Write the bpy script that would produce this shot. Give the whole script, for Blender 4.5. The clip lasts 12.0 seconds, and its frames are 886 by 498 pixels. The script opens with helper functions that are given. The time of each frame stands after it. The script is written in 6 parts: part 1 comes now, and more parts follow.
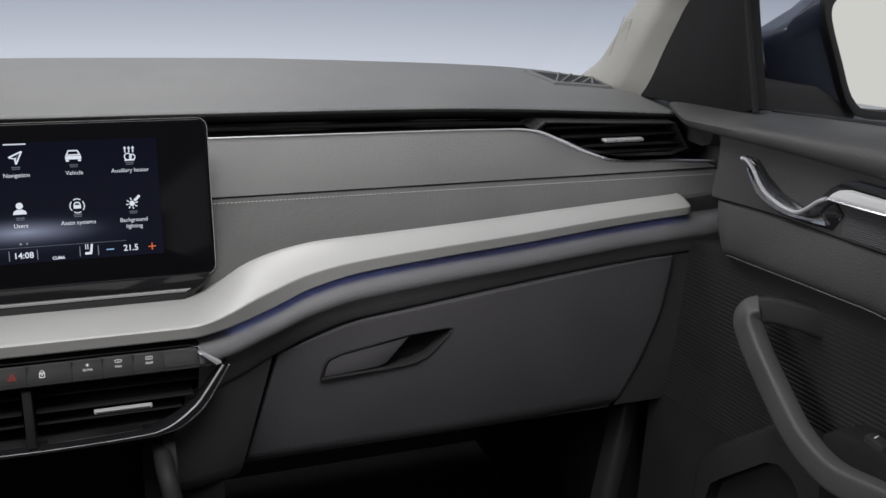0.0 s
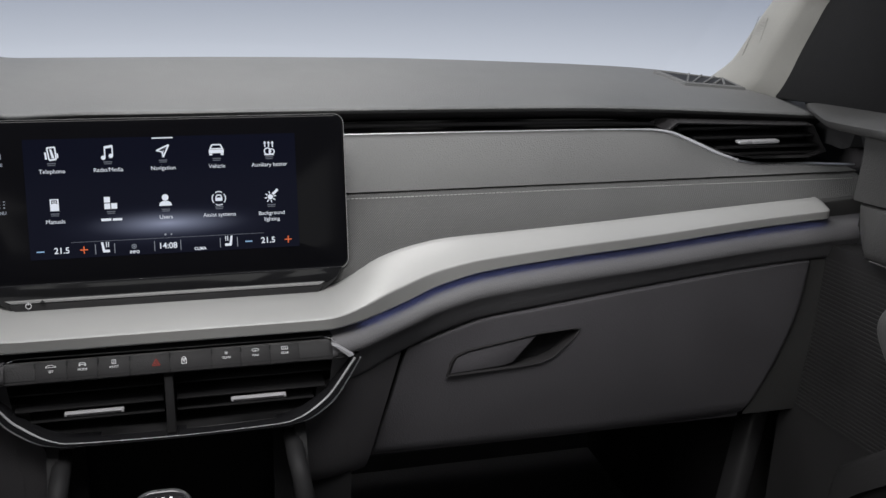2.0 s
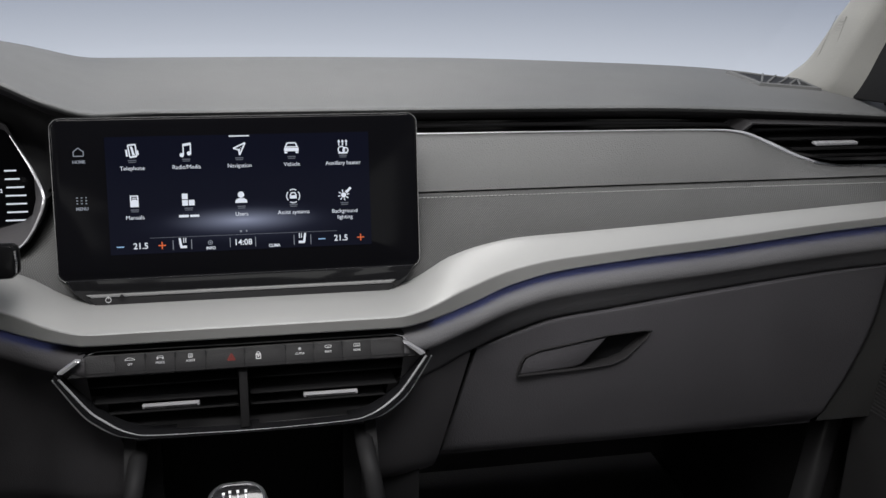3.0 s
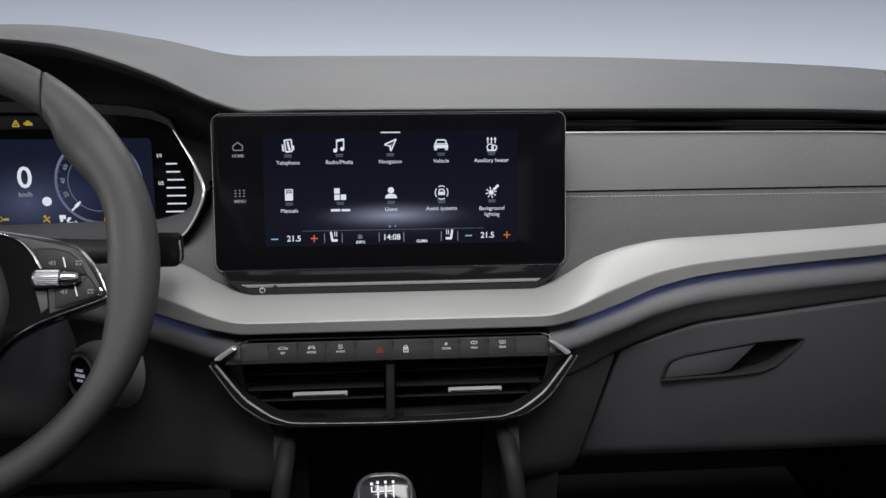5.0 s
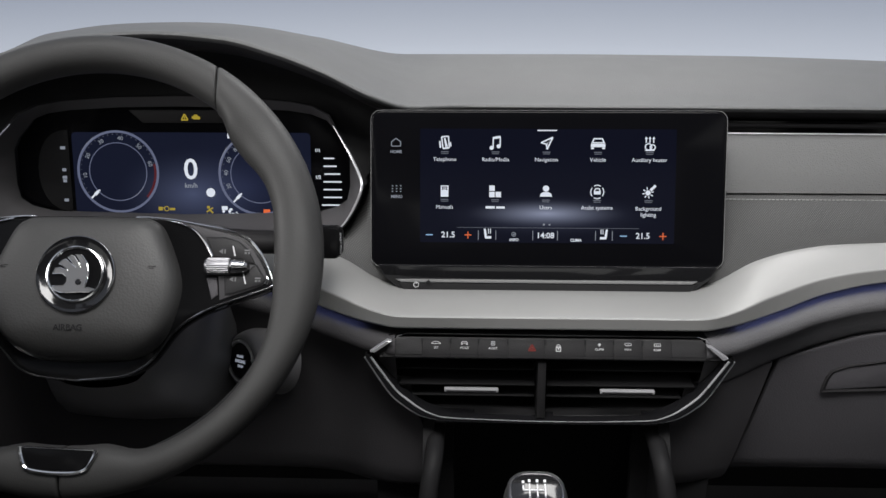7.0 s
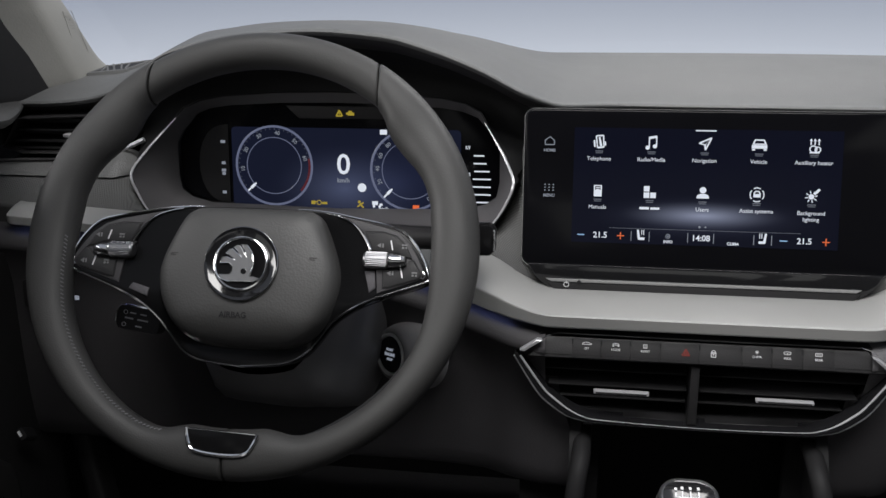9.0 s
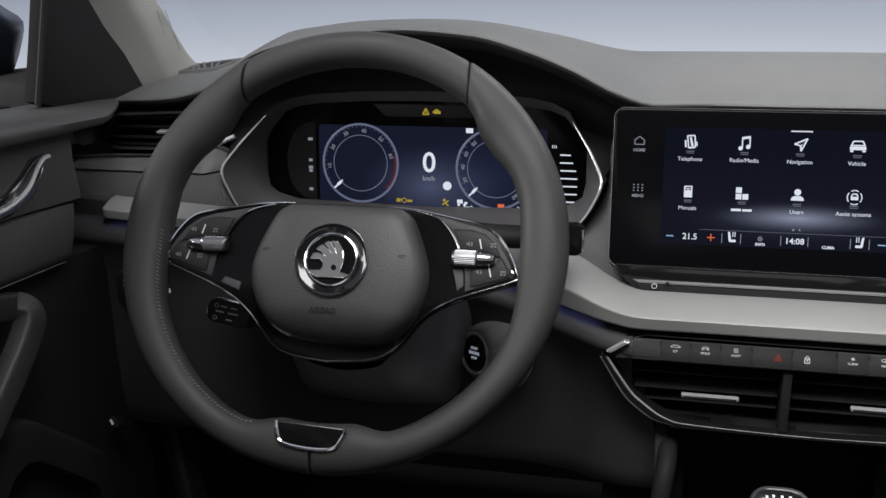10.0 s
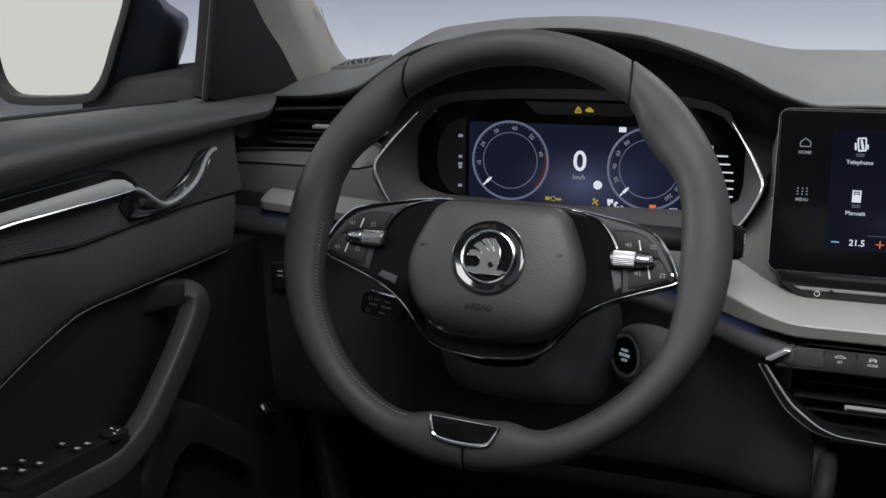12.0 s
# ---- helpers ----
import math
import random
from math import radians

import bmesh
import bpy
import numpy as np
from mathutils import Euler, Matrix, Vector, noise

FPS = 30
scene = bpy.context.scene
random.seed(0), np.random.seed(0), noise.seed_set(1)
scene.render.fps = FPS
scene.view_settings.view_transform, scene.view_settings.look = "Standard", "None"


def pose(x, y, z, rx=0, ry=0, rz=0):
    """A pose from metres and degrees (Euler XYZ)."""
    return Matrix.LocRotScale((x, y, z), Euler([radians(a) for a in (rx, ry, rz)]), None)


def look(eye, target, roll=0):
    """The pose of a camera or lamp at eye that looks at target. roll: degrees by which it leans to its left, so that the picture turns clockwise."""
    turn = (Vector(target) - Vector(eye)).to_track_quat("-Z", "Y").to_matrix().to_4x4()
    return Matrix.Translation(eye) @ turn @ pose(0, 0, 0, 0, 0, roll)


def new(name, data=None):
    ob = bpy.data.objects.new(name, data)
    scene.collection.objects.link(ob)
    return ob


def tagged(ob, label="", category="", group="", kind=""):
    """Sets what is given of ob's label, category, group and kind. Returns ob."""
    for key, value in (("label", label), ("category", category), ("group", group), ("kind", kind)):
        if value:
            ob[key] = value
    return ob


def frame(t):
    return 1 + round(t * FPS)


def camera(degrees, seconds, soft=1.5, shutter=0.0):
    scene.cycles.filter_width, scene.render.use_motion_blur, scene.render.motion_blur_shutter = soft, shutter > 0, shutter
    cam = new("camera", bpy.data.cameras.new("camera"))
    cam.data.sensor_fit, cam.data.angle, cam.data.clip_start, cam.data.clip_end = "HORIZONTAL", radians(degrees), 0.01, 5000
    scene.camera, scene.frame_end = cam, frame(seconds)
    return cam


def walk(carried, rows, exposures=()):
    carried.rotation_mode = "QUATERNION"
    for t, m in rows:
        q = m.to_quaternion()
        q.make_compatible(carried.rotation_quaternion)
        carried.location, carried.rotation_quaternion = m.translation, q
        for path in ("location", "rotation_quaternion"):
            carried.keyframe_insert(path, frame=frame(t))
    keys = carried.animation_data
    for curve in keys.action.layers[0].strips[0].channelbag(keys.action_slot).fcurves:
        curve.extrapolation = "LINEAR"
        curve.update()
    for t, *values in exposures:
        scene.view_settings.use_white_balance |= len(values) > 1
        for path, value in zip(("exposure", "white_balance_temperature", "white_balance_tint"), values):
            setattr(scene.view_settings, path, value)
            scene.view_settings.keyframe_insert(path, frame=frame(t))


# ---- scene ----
from mathutils.bvhtree import BVHTree

cam = camera(48.8, 12.0, soft=1.5)
PATH = [
    (0, (0.0440, 0.0999, 0.9529), (0.7413, 1.8483, 0.2770), 2.86),
    (0.5, (0.0377, 0.1019, 0.9498), (0.6842, 1.8707, 0.2764), 2.64),
    (1, (0.0312, 0.1037, 0.9471), (0.6325, 1.8890, 0.2754), 2.39),
    (1.5, (0.0243, 0.1054, 0.9447), (0.5769, 1.9068, 0.2742), 2.14),
    (2, (0.0172, 0.1068, 0.9426), (0.5197, 1.9232, 0.2732), 1.98),
    (2.5, (0.0098, 0.1081, 0.9407), (0.4553, 1.9398, 0.2725), 1.69),
    (3, (0.0023, 0.1092, 0.9390), (0.3951, 1.9533, 0.2717), 1.45),
    (5, (-0.0290, 0.1122, 0.9340), (0.1368, 1.9911, 0.2688), 0.51),
    (5.5, (-0.0370, 0.1126, 0.9331), (0.0639, 1.9962, 0.2683), 0.27),
    (6, (-0.0449, 0.1128, 0.9323), (-0.0050, 1.9989, 0.2681), 0.08),
    (6.5, (-0.0530, 0.1129, 0.9316), (-0.0732, 1.9993, 0.2676), -0.11),
    (8.5, (-0.0849, 0.1112, 0.9300), (-0.3302, 1.9822, 0.2671), -0.91),
    (9, (-0.0928, 0.1103, 0.9299), (-0.4053, 1.9714, 0.2677), -1.12),
    (9.5, (-0.1007, 0.1091, 0.9299), (-0.4837, 1.9572, 0.2681), -1.36),
    (10, (-0.1086, 0.1077, 0.9300), (-0.5591, 1.9406, 0.2687), -1.67),
    (10.5, (-0.1166, 0.1060, 0.9303), (-0.6291, 1.9227, 0.2694), -1.86),
    (11, (-0.1246, 0.1040, 0.9308), (-0.6917, 1.9045, 0.2699), -2.04),
    (11.5, (-0.1326, 0.1017, 0.9315), (-0.7587, 1.8827, 0.2710), -2.25),
    (12, (-0.1407, 0.0991, 0.9323), (-0.8174, 1.8614, 0.2718), -2.43),
]
walk(cam, [(t, look(eye, target, roll)) for t, eye, target, roll in PATH])

# ---- light: a photo studio with soft boxes over a parked car ----
world = bpy.data.worlds.new("studio_air")
scene.world = world
world.use_nodes = True
world.node_tree.nodes["Background"].inputs[0].default_value = (0.80, 0.86, 1.0, 1)
world.node_tree.nodes["Background"].inputs[1].default_value = 0.48


def softbox(name, eye, target, w, h, watts, color):
    la = bpy.data.lights.new(name, "AREA")
    la.shape, la.size, la.size_y, la.energy, la.color = "RECTANGLE", w, h, watts, color
    ob = new(name, la)
    ob.matrix_world = look(eye, target)
    return ob


# unseen lamps, placed and sized by how dash, doors and wheel are lit
softbox("studio_softbox", (0.10, 1.40, 1.38), (0.08, 1.10, 0.7), 0.5, 0.4, 6.0, (1.0, 0.985, 0.965))
softbox("studio_softbox_side", (-3.2, -0.3, 1.9), (0.4, 0.9, 0.55), 1.8, 1.2, 80, (1.0, 0.98, 0.97))
softbox("studio_softbox_rear", (-0.15, -0.32, 3.2), (-0.05, 0.75, 0.6), 2.2, 1.2, 128, (1.0, 0.985, 0.97))

# ---- helpers ----
V = Vector


def spl(*pts):
    """A smooth curve through (x, value) pairs, without overshoot."""
    xs, ys = np.array([p[0] for p in pts], float), np.array([p[1] for p in pts], float)
    h, d = np.diff(xs), np.diff(ys) / np.diff(xs)
    m = np.concatenate([[d[0]], np.where(d[:-1] * d[1:] > 0, 2 * d[:-1] * d[1:] / (d[:-1] + d[1:] + 1e-12), 0), [d[-1]]])

    def f(x):
        x = min(max(x, xs[0]), xs[-1])
        i = min(max(int(np.searchsorted(xs, x)) - 1, 0), len(h) - 1)
        s = (x - xs[i]) / h[i]
        return float((1 + 2 * s) * (1 - s) ** 2 * ys[i] + s * (1 - s) ** 2 * h[i] * m[i] + s * s * (3 - 2 * s) * ys[i + 1] + s * s * (s - 1) * h[i] * m[i + 1])
    return f


def smooth_line(pts, n=8, closed=False):
    """Catmull-Rom through the points, n steps a span."""
    P = [V(p) for p in pts]
    k, out = len(P), []
    for i in range(k if closed else k - 1):
        a, b, c, d = (P[(i - 1) % k], P[i], P[(i + 1) % k], P[(i + 2) % k]) if closed else (P[max(i - 1, 0)], P[i], P[i + 1], P[min(i + 2, k - 1)])
        for j in range(n):
            s = j / n
            out.append(0.5 * (2 * b + (c - a) * s + (2 * a - 5 * b + 4 * c - d) * s * s + (3 * b - 3 * c + d - a) * s ** 3))
    return out if closed else out + [P[-1]]


def plane_m(c, tilt, rz=0):
    """Local x right, y up along a face that leans back by tilt degrees, z towards the seats."""
    a = radians(tilt)
    m = Matrix(((1, 0, 0, c[0]), (0, math.sin(a), -math.cos(a), c[1]), (0, math.cos(a), math.sin(a), c[2]), (0, 0, 0, 1)))
    return m @ Matrix.Rotation(radians(rz), 4, "Z")


def grid(rows, bm=None, close_v=False, caps=False):
    """A skin over rows of points. close_v joins the last row to the first; caps closes the ends of such a tube."""
    bm = bm or bmesh.new()
    vs = [[bm.verts.new(p) for p in r] for r in rows]
    for i in range(len(vs) if close_v else len(vs) - 1):
        a, b = vs[i], vs[(i + 1) % len(vs)]
        for j in range(len(a) - 1):
            bm.faces.new((a[j], a[j + 1], b[j + 1], b[j]))
    if caps and len(vs) > 2:
        bm.faces.new([r[0] for r in vs])
        bm.faces.new([r[-1] for r in reversed(vs)])
    bmesh.ops.recalc_face_normals(bm, faces=bm.faces)
    return bm


def tube(path, r, n=10, bm=None, closed=False, flat=1.0, up=(0, 0, 1)):
    """A round bar along a path; r may be a list. flat squeezes it along up."""
    P = [V(p) for p in path]
    rr = r if isinstance(r, (list, tuple)) else [r] * len(P)
    rings = []
    for i, p in enumerate(P):
        a, b = (P[i - 1] if (i or closed) else p), (P[(i + 1) % len(P)] if (i < len(P) - 1 or closed) else p)
        t = (b - a).normalized()
        u = V(up) - t * V(up).dot(t)
        if u.length < 1e-4:
            u = V((0, 1, 0)) - t * t.y
        u.normalize()
        w = t.cross(u)
        rings.append([p + rr[i] * (flat * math.sin(k) * u + math.cos(k) * w) for k in [2 * math.pi * j / n for j in range(n)]])
    bm = bm or bmesh.new()
    vs = [[bm.verts.new(q) for q in ring] for ring in rings]
    for i in range(len(vs) if closed else len(vs) - 1):
        a, b = vs[i], vs[(i + 1) % len(vs)]
        for j in range(n):
            bm.faces.new((a[j], a[(j + 1) % n], b[(j + 1) % n], b[j]))
    if not closed:
        bm.faces.new(vs[0]), bm.faces.new(list(reversed(vs[-1])))
    bmesh.ops.recalc_face_normals(bm, faces=bm.faces)
    return bm


def prism(m, poly, z0, z1, bevel=0.0, seg=2, bm=None):
    """A plate: outline in the local plane of m, from z0 to z1, its front edge rounded."""
    tmp = bmesh.new()
    a = [tmp.verts.new((p[0], p[1], z0)) for p in poly]
    b = [tmp.verts.new((p[0], p[1], z1)) for p in poly]
    k = len(poly)
    tmp.faces.new(list(reversed(a)))
    top = tmp.faces.new(b)
    for i in range(k):
        tmp.faces.new((a[i], a[(i + 1) % k], b[(i + 1) % k], b[i]))
    bmesh.ops.recalc_face_normals(tmp, faces=tmp.faces)
    if bevel:
        bmesh.ops.bevel(tmp, geom=list(top.edges), offset=bevel, segments=seg, affect="EDGES", profile=0.5)
    bmesh.ops.transform(tmp, matrix=m, verts=tmp.verts)
    bmesh.ops.recalc_face_normals(tmp, faces=tmp.faces)
    if bm is None:
        return tmp
    me = bpy.data.meshes.new("tmp")
    tmp.to_mesh(me)
    bm.from_mesh(me)
    bpy.data.meshes.remove(me)
    tmp.free()
    return bm


def rounded(w, h, r, n=5, cx=0, cy=0):
    """Outline of a rectangle with round corners."""
    out = []
    for qx, qy, a0 in ((1, 1, 0), (-1, 1, 90), (-1, -1, 180), (1, -1, 270)):
        for i in range(n + 1):
            a = radians(a0 + 90 * i / n)
            out.append((cx + qx * (w / 2 - r) + r * math.cos(a), cy + qy * (h / 2 - r) + r * math.sin(a)))
    return out


def disc(r, n=32, cx=0, cy=0):
    return [(cx + r * math.cos(2 * math.pi * i / n), cy + r * math.sin(2 * math.pi * i / n)) for i in range(n)]


def band(m, outer, inner, z0, z1, bm=None, bevel=0.0):
    """A frame between two outlines with as many points each."""
    bm = bm or bmesh.new()
    k = len(outer)
    rings = [[bm.verts.new(m @ V((p[0], p[1], z))) for p in o] for o, z in ((outer, z0), (outer, z1 - bevel), ([((1 - .25) * p[0] + .25 * q[0], (1 - .25) * p[1] + .25 * q[1]) for p, q in zip(outer, inner)], z1), (inner, z1 - bevel), (inner, z0))]
    for i in range(5):
        a, b = rings[i], rings[(i + 1) % 5]
        for j in range(k):
            bm.faces.new((a[j], a[(j + 1) % k], b[(j + 1) % k], b[j]))
    bmesh.ops.recalc_face_normals(bm, faces=bm.faces)
    return bm


def lathe(m, profile, n=28, bm=None):
    """Turns (radius, height) pairs round the local z of m."""
    bm = bm or bmesh.new()
    rows = [[m @ V((r * math.cos(2 * math.pi * j / n), r * math.sin(2 * math.pi * j / n), z)) for j in range(n)] for r, z in profile]
    vs = [[bm.verts.new(p) for p in r] for r in rows]
    for a, b in zip(vs, vs[1:]):
        for j in range(n):
            bm.faces.new((a[j], a[(j + 1) % n], b[(j + 1) % n], b[j]))
    bm.faces.new(list(reversed(vs[0]))), bm.faces.new(vs[-1])
    bmesh.ops.recalc_face_normals(bm, faces=bm.faces)
    return bm


def mesh_of(name, bm, material, sharp=38):
    me = bpy.data.meshes.new(name)
    for f in bm.faces:
        f.smooth = True
    bm.to_mesh(me)
    bm.free()
    me.set_sharp_from_angle(angle=radians(sharp))
    me.materials.append(material)
    return me


def part(name, bm, material, parent, label="", sharp=38):
    ob = new(name, mesh_of(name, bm, material, sharp))
    ob.parent = parent
    if parent.type == "EMPTY":
        ob.matrix_parent_inverse = Matrix.Translation(-parent.location)
    return tagged(ob, label)


def thing(name, base, label, category, group="", kind=""):
    ob = new(name)
    ob.location, ob.empty_display_size = base, 0.02
    return tagged(ob, label, category, group, kind)


def solid(name, bm, material, label, category, kind="", group="", sharp=38):
    return tagged(new(name, mesh_of(name, bm, material, sharp)), label, category, group, kind)


def flip(bm, s):
    """Mirrors a mesh to the other side of the car where s is -1."""
    if s < 0:
        for v in bm.verts:
            v.co.x = -v.co.x
        bmesh.ops.reverse_faces(bm, faces=bm.faces)
    return bm


def cut(ob, bm):
    """Takes a solid away from an object's mesh."""
    cutter = new("cutter", mesh_of("cutter", bm, ob.data.materials[0]))
    mod = ob.modifiers.new("cut", "BOOLEAN")
    mod.object, mod.solver, mod.operation = cutter, "EXACT", "DIFFERENCE"
    me = bpy.data.meshes.new_from_object(ob.evaluated_get(bpy.context.evaluated_depsgraph_get()))
    ob.modifiers.remove(mod)
    ob.data = me
    me.set_sharp_from_angle(angle=radians(35))
    bpy.data.objects.remove(cutter)


def letters(body, size, m, material, parent, name="lettering", align="CENTER", bold=0.0, lift=0.0003):
    cu = bpy.data.curves.new(name, "FONT")
    cu.body, cu.size, cu.align_x, cu.align_y, cu.extrude, cu.offset, cu.resolution_u = body, size, align, "CENTER", lift, bold, 3
    tmp = new("tmp_text", cu)
    me = bpy.data.meshes.new_from_object(tmp.evaluated_get(bpy.context.evaluated_depsgraph_get()))
    bpy.data.objects.remove(tmp)
    bpy.data.curves.remove(cu)
    me.transform(m)
    me.materials.clear()
    me.materials.append(material)
    ob = new(name, me)
    ob.parent = parent
    if parent.type == "EMPTY":
        ob.matrix_parent_inverse = Matrix.Translation(-parent.location)
    return ob


def sign(m, shapes, z0=0.0, z1=0.0004):
    """A small drawn symbol of rectangles r, discs c, rings o, lines l and polygons p, as thin raised print."""
    bm = bmesh.new()
    for s in shapes:
        k, a = s[0], s[1:]
        if k == "r":
            prism(m, [(a[0] - a[2] / 2, a[1] - a[3] / 2), (a[0] + a[2] / 2, a[1] - a[3] / 2), (a[0] + a[2] / 2, a[1] + a[3] / 2), (a[0] - a[2] / 2, a[1] + a[3] / 2)], z0, z1, bm=bm)
        elif k == "c":
            prism(m, disc(a[2], 16, a[0], a[1]), z0, z1, bm=bm)
        elif k == "o":
            n = 28
            band(m, disc(a[2], n, a[0], a[1]), disc(a[2] - a[3], n, a[0], a[1]), z0, z1, bm=bm)
        elif k == "l":
            d = V((a[2] - a[0], a[3] - a[1], 0))
            w = V((-d.y, d.x, 0)).normalized() * a[4] / 2
            prism(m, [(a[0] + w.x, a[1] + w.y), (a[0] - w.x, a[1] - w.y), (a[2] - w.x, a[3] - w.y), (a[2] + w.x, a[3] + w.y)], z0, z1, bm=bm)
        else:
            prism(m, a[0], z0, z1, bm=bm)
    return bm


def arc(cx, cy, r, a0, a1, w, n=10):
    """Line pieces along an arc, for sign()."""
    q = [(cx + r * math.cos(radians(a0 + (a1 - a0) * i / n)), cy + r * math.sin(radians(a0 + (a1 - a0) * i / n))) for i in range(n + 1)]
    return [("l", *q[i], *q[i + 1], w) for i in range(n)]


# ---- materials ----
def surface(name, color, rough=0.5, metal=0.0, grain=0.0, grain_size=0.001, tone=0.08, tone_size=0.08, coat=0.0, spec=0.5, weave=0.0, smudge=0.08):
    """A procedural surface: colour with slow and fine variation, roughness with smudges, and a fine grain as relief."""
    ma = bpy.data.materials.new(name)
    ma.use_nodes = True
    nt = ma.node_tree
    N, L = nt.nodes, nt.links
    b = N["Principled BSDF"]
    b.inputs["Metallic"].default_value = metal
    b.inputs["Coat Weight"].default_value = coat
    b.inputs["Coat Roughness"].default_value = 0.05
    b.inputs["Specular IOR Level"].default_value = spec
    co = N.new("ShaderNodeTexCoord")
    slow = N.new("ShaderNodeTexNoise")
    slow.inputs["Scale"].default_value, slow.inputs["Detail"].default_value = 1 / tone_size, 5
    L.new(co.outputs["Object"], slow.inputs["Vector"])
    fine = N.new("ShaderNodeTexNoise")
    fine.inputs["Scale"].default_value, fine.inputs["Detail"].default_value = 1 / max(grain_size, 0.0004), 2
    L.new(co.outputs["Object"], fine.inputs["Vector"])
    add = N.new("ShaderNodeMath")
    add.operation = "MULTIPLY_ADD"
    L.new(fine.outputs[0], add.inputs[0])
    add.inputs[1].default_value = 0.35
    L.new(slow.outputs[0], add.inputs[2])
    ramp = N.new("ShaderNodeMapRange")
    ramp.inputs[1].default_value, ramp.inputs[2].default_value = 0.35, 1.0
    ramp.inputs[3].default_value, ramp.inputs[4].default_value = 1 - tone, 1 + tone
    L.new(add.outputs[0], ramp.inputs[0])
    mul = N.new("ShaderNodeVectorMath")
    mul.operation = "SCALE"
    mul.inputs[0].default_value = color
    L.new(ramp.outputs[0], mul.inputs["Scale"])
    L.new(mul.outputs[0], b.inputs["Base Color"])
    rr = N.new("ShaderNodeMapRange")
    rr.inputs[1].default_value, rr.inputs[2].default_value = 0.3, 0.7
    rr.inputs[3].default_value, rr.inputs[4].default_value = max(rough - smudge, 0.02), min(rough + smudge, 1)
    L.new(slow.outputs[0], rr.inputs[0])
    L.new(rr.outputs[0], b.inputs["Roughness"])
    if grain or weave:
        bump = N.new("ShaderNodeBump")
        bump.inputs["Distance"].default_value = 0.0005
        if weave:
            # two crossing sets of yarns, slanted
            waves = []
            for turn in (0.62, -0.85):
                rot = N.new("ShaderNodeMapping")
                rot.inputs["Rotation"].default_value = (0, turn, 0)
                L.new(co.outputs["Object"], rot.inputs[0])
                wv = N.new("ShaderNodeTexWave")
                wv.bands_direction = "X"
                wv.inputs["Scale"].default_value = 0.314 / weave
                wv.inputs["Distortion"].default_value = 0.6
                wv.inputs["Detail Scale"].default_value = 3.0
                L.new(rot.outputs[0], wv.inputs["Vector"])
                waves.append(wv)
            yarn = N.new("ShaderNodeMath")
            yarn.operation = "MULTIPLY"
            L.new(waves[0].outputs["Fac"], yarn.inputs[0])
            L.new(waves[1].outputs["Fac"], yarn.inputs[1])
            L.new(yarn.outputs[0], bump.inputs["Height"])
            bump.inputs["Strength"].default_value = grain
            lift = N.new("ShaderNodeMapRange")
            lift.inputs[1].default_value, lift.inputs[2].default_value = 0.0, 0.8
            lift.inputs[3].default_value, lift.inputs[4].default_value = 0.72, 1.42
            L.new(yarn.outputs[0], lift.inputs[0])
            tint = N.new("ShaderNodeVectorMath")
            tint.operation = "SCALE"
            L.new(mul.outputs[0], tint.inputs[0])
            L.new(lift.outputs[0], tint.inputs["Scale"])
            L.new(tint.outputs[0], b.inputs["Base Color"])
        else:
            vo = N.new("ShaderNodeTexVoronoi")
            vo.inputs["Scale"].default_value = 1 / grain_size
            L.new(co.outputs["Object"], vo.inputs["Vector"])
            L.new(vo.outputs["Distance"], bump.inputs["Height"])
            bump.inputs["Strength"].default_value = grain
        L.new(bump.outputs[0], b.inputs["Normal"])
    return ma


def glow(name, color, strength):
    ma = bpy.data.materials.new(name)
    ma.use_nodes = True
    N = ma.node_tree.nodes
    b = N["Principled BSDF"]
    b.inputs["Base Color"].default_value = (0.01, 0.01, 0.01, 1)
    b.inputs["Emission Color"].default_value = (*color, 1)
    b.inputs["Emission Strength"].default_value = strength
    b.inputs["Roughness"].default_value = 0.3
    return ma


def lit_panel(name, base, spots, box):
    """A backlit display: a dim base colour with soft brighter areas (centre, half size, colour), in the object's box."""
    ma = glow(name, base, 1.0)
    nt = ma.node_tree
    N, L = nt.nodes, nt.links
    b = N["Principled BSDF"]
    b.inputs["Roughness"].default_value = 0.12
    b.inputs["Specular IOR Level"].default_value = 0.05
    b.inputs["Base Color"].default_value = (0.003, 0.003, 0.004, 1)
    co = N.new("ShaderNodeTexCoord")
    last = None
    for (cx, cy), (sx, sy), col in spots:
        mp = N.new("ShaderNodeMapping")
        mp.vector_type = "POINT"
        mp.inputs["Location"].default_value = (-cx / sx, 0, -cy / sy)
        mp.inputs["Scale"].default_value = (1 / sx, 0, 1 / sy)
        L.new(co.outputs["Object"], mp.inputs[0])
        gr = N.new("ShaderNodeTexGradient")
        gr.gradient_type = "QUADRATIC_SPHERE"
        L.new(mp.outputs[0], gr.inputs[0])
        sc = N.new("ShaderNodeVectorMath")
        sc.operation = "SCALE"
        sc.inputs[0].default_value = col
        L.new(gr.outputs["Fac"], sc.inputs["Scale"])
        ad = N.new("ShaderNodeVectorMath")
        L.new(sc.outputs[0], ad.inputs[0])
        if last:
            L.new(last.outputs[0], ad.inputs[1])
        else:
            ad.inputs[1].default_value = base
        last = ad
    L.new(last.outputs[0], b.inputs["Emission Color"])
    return ma


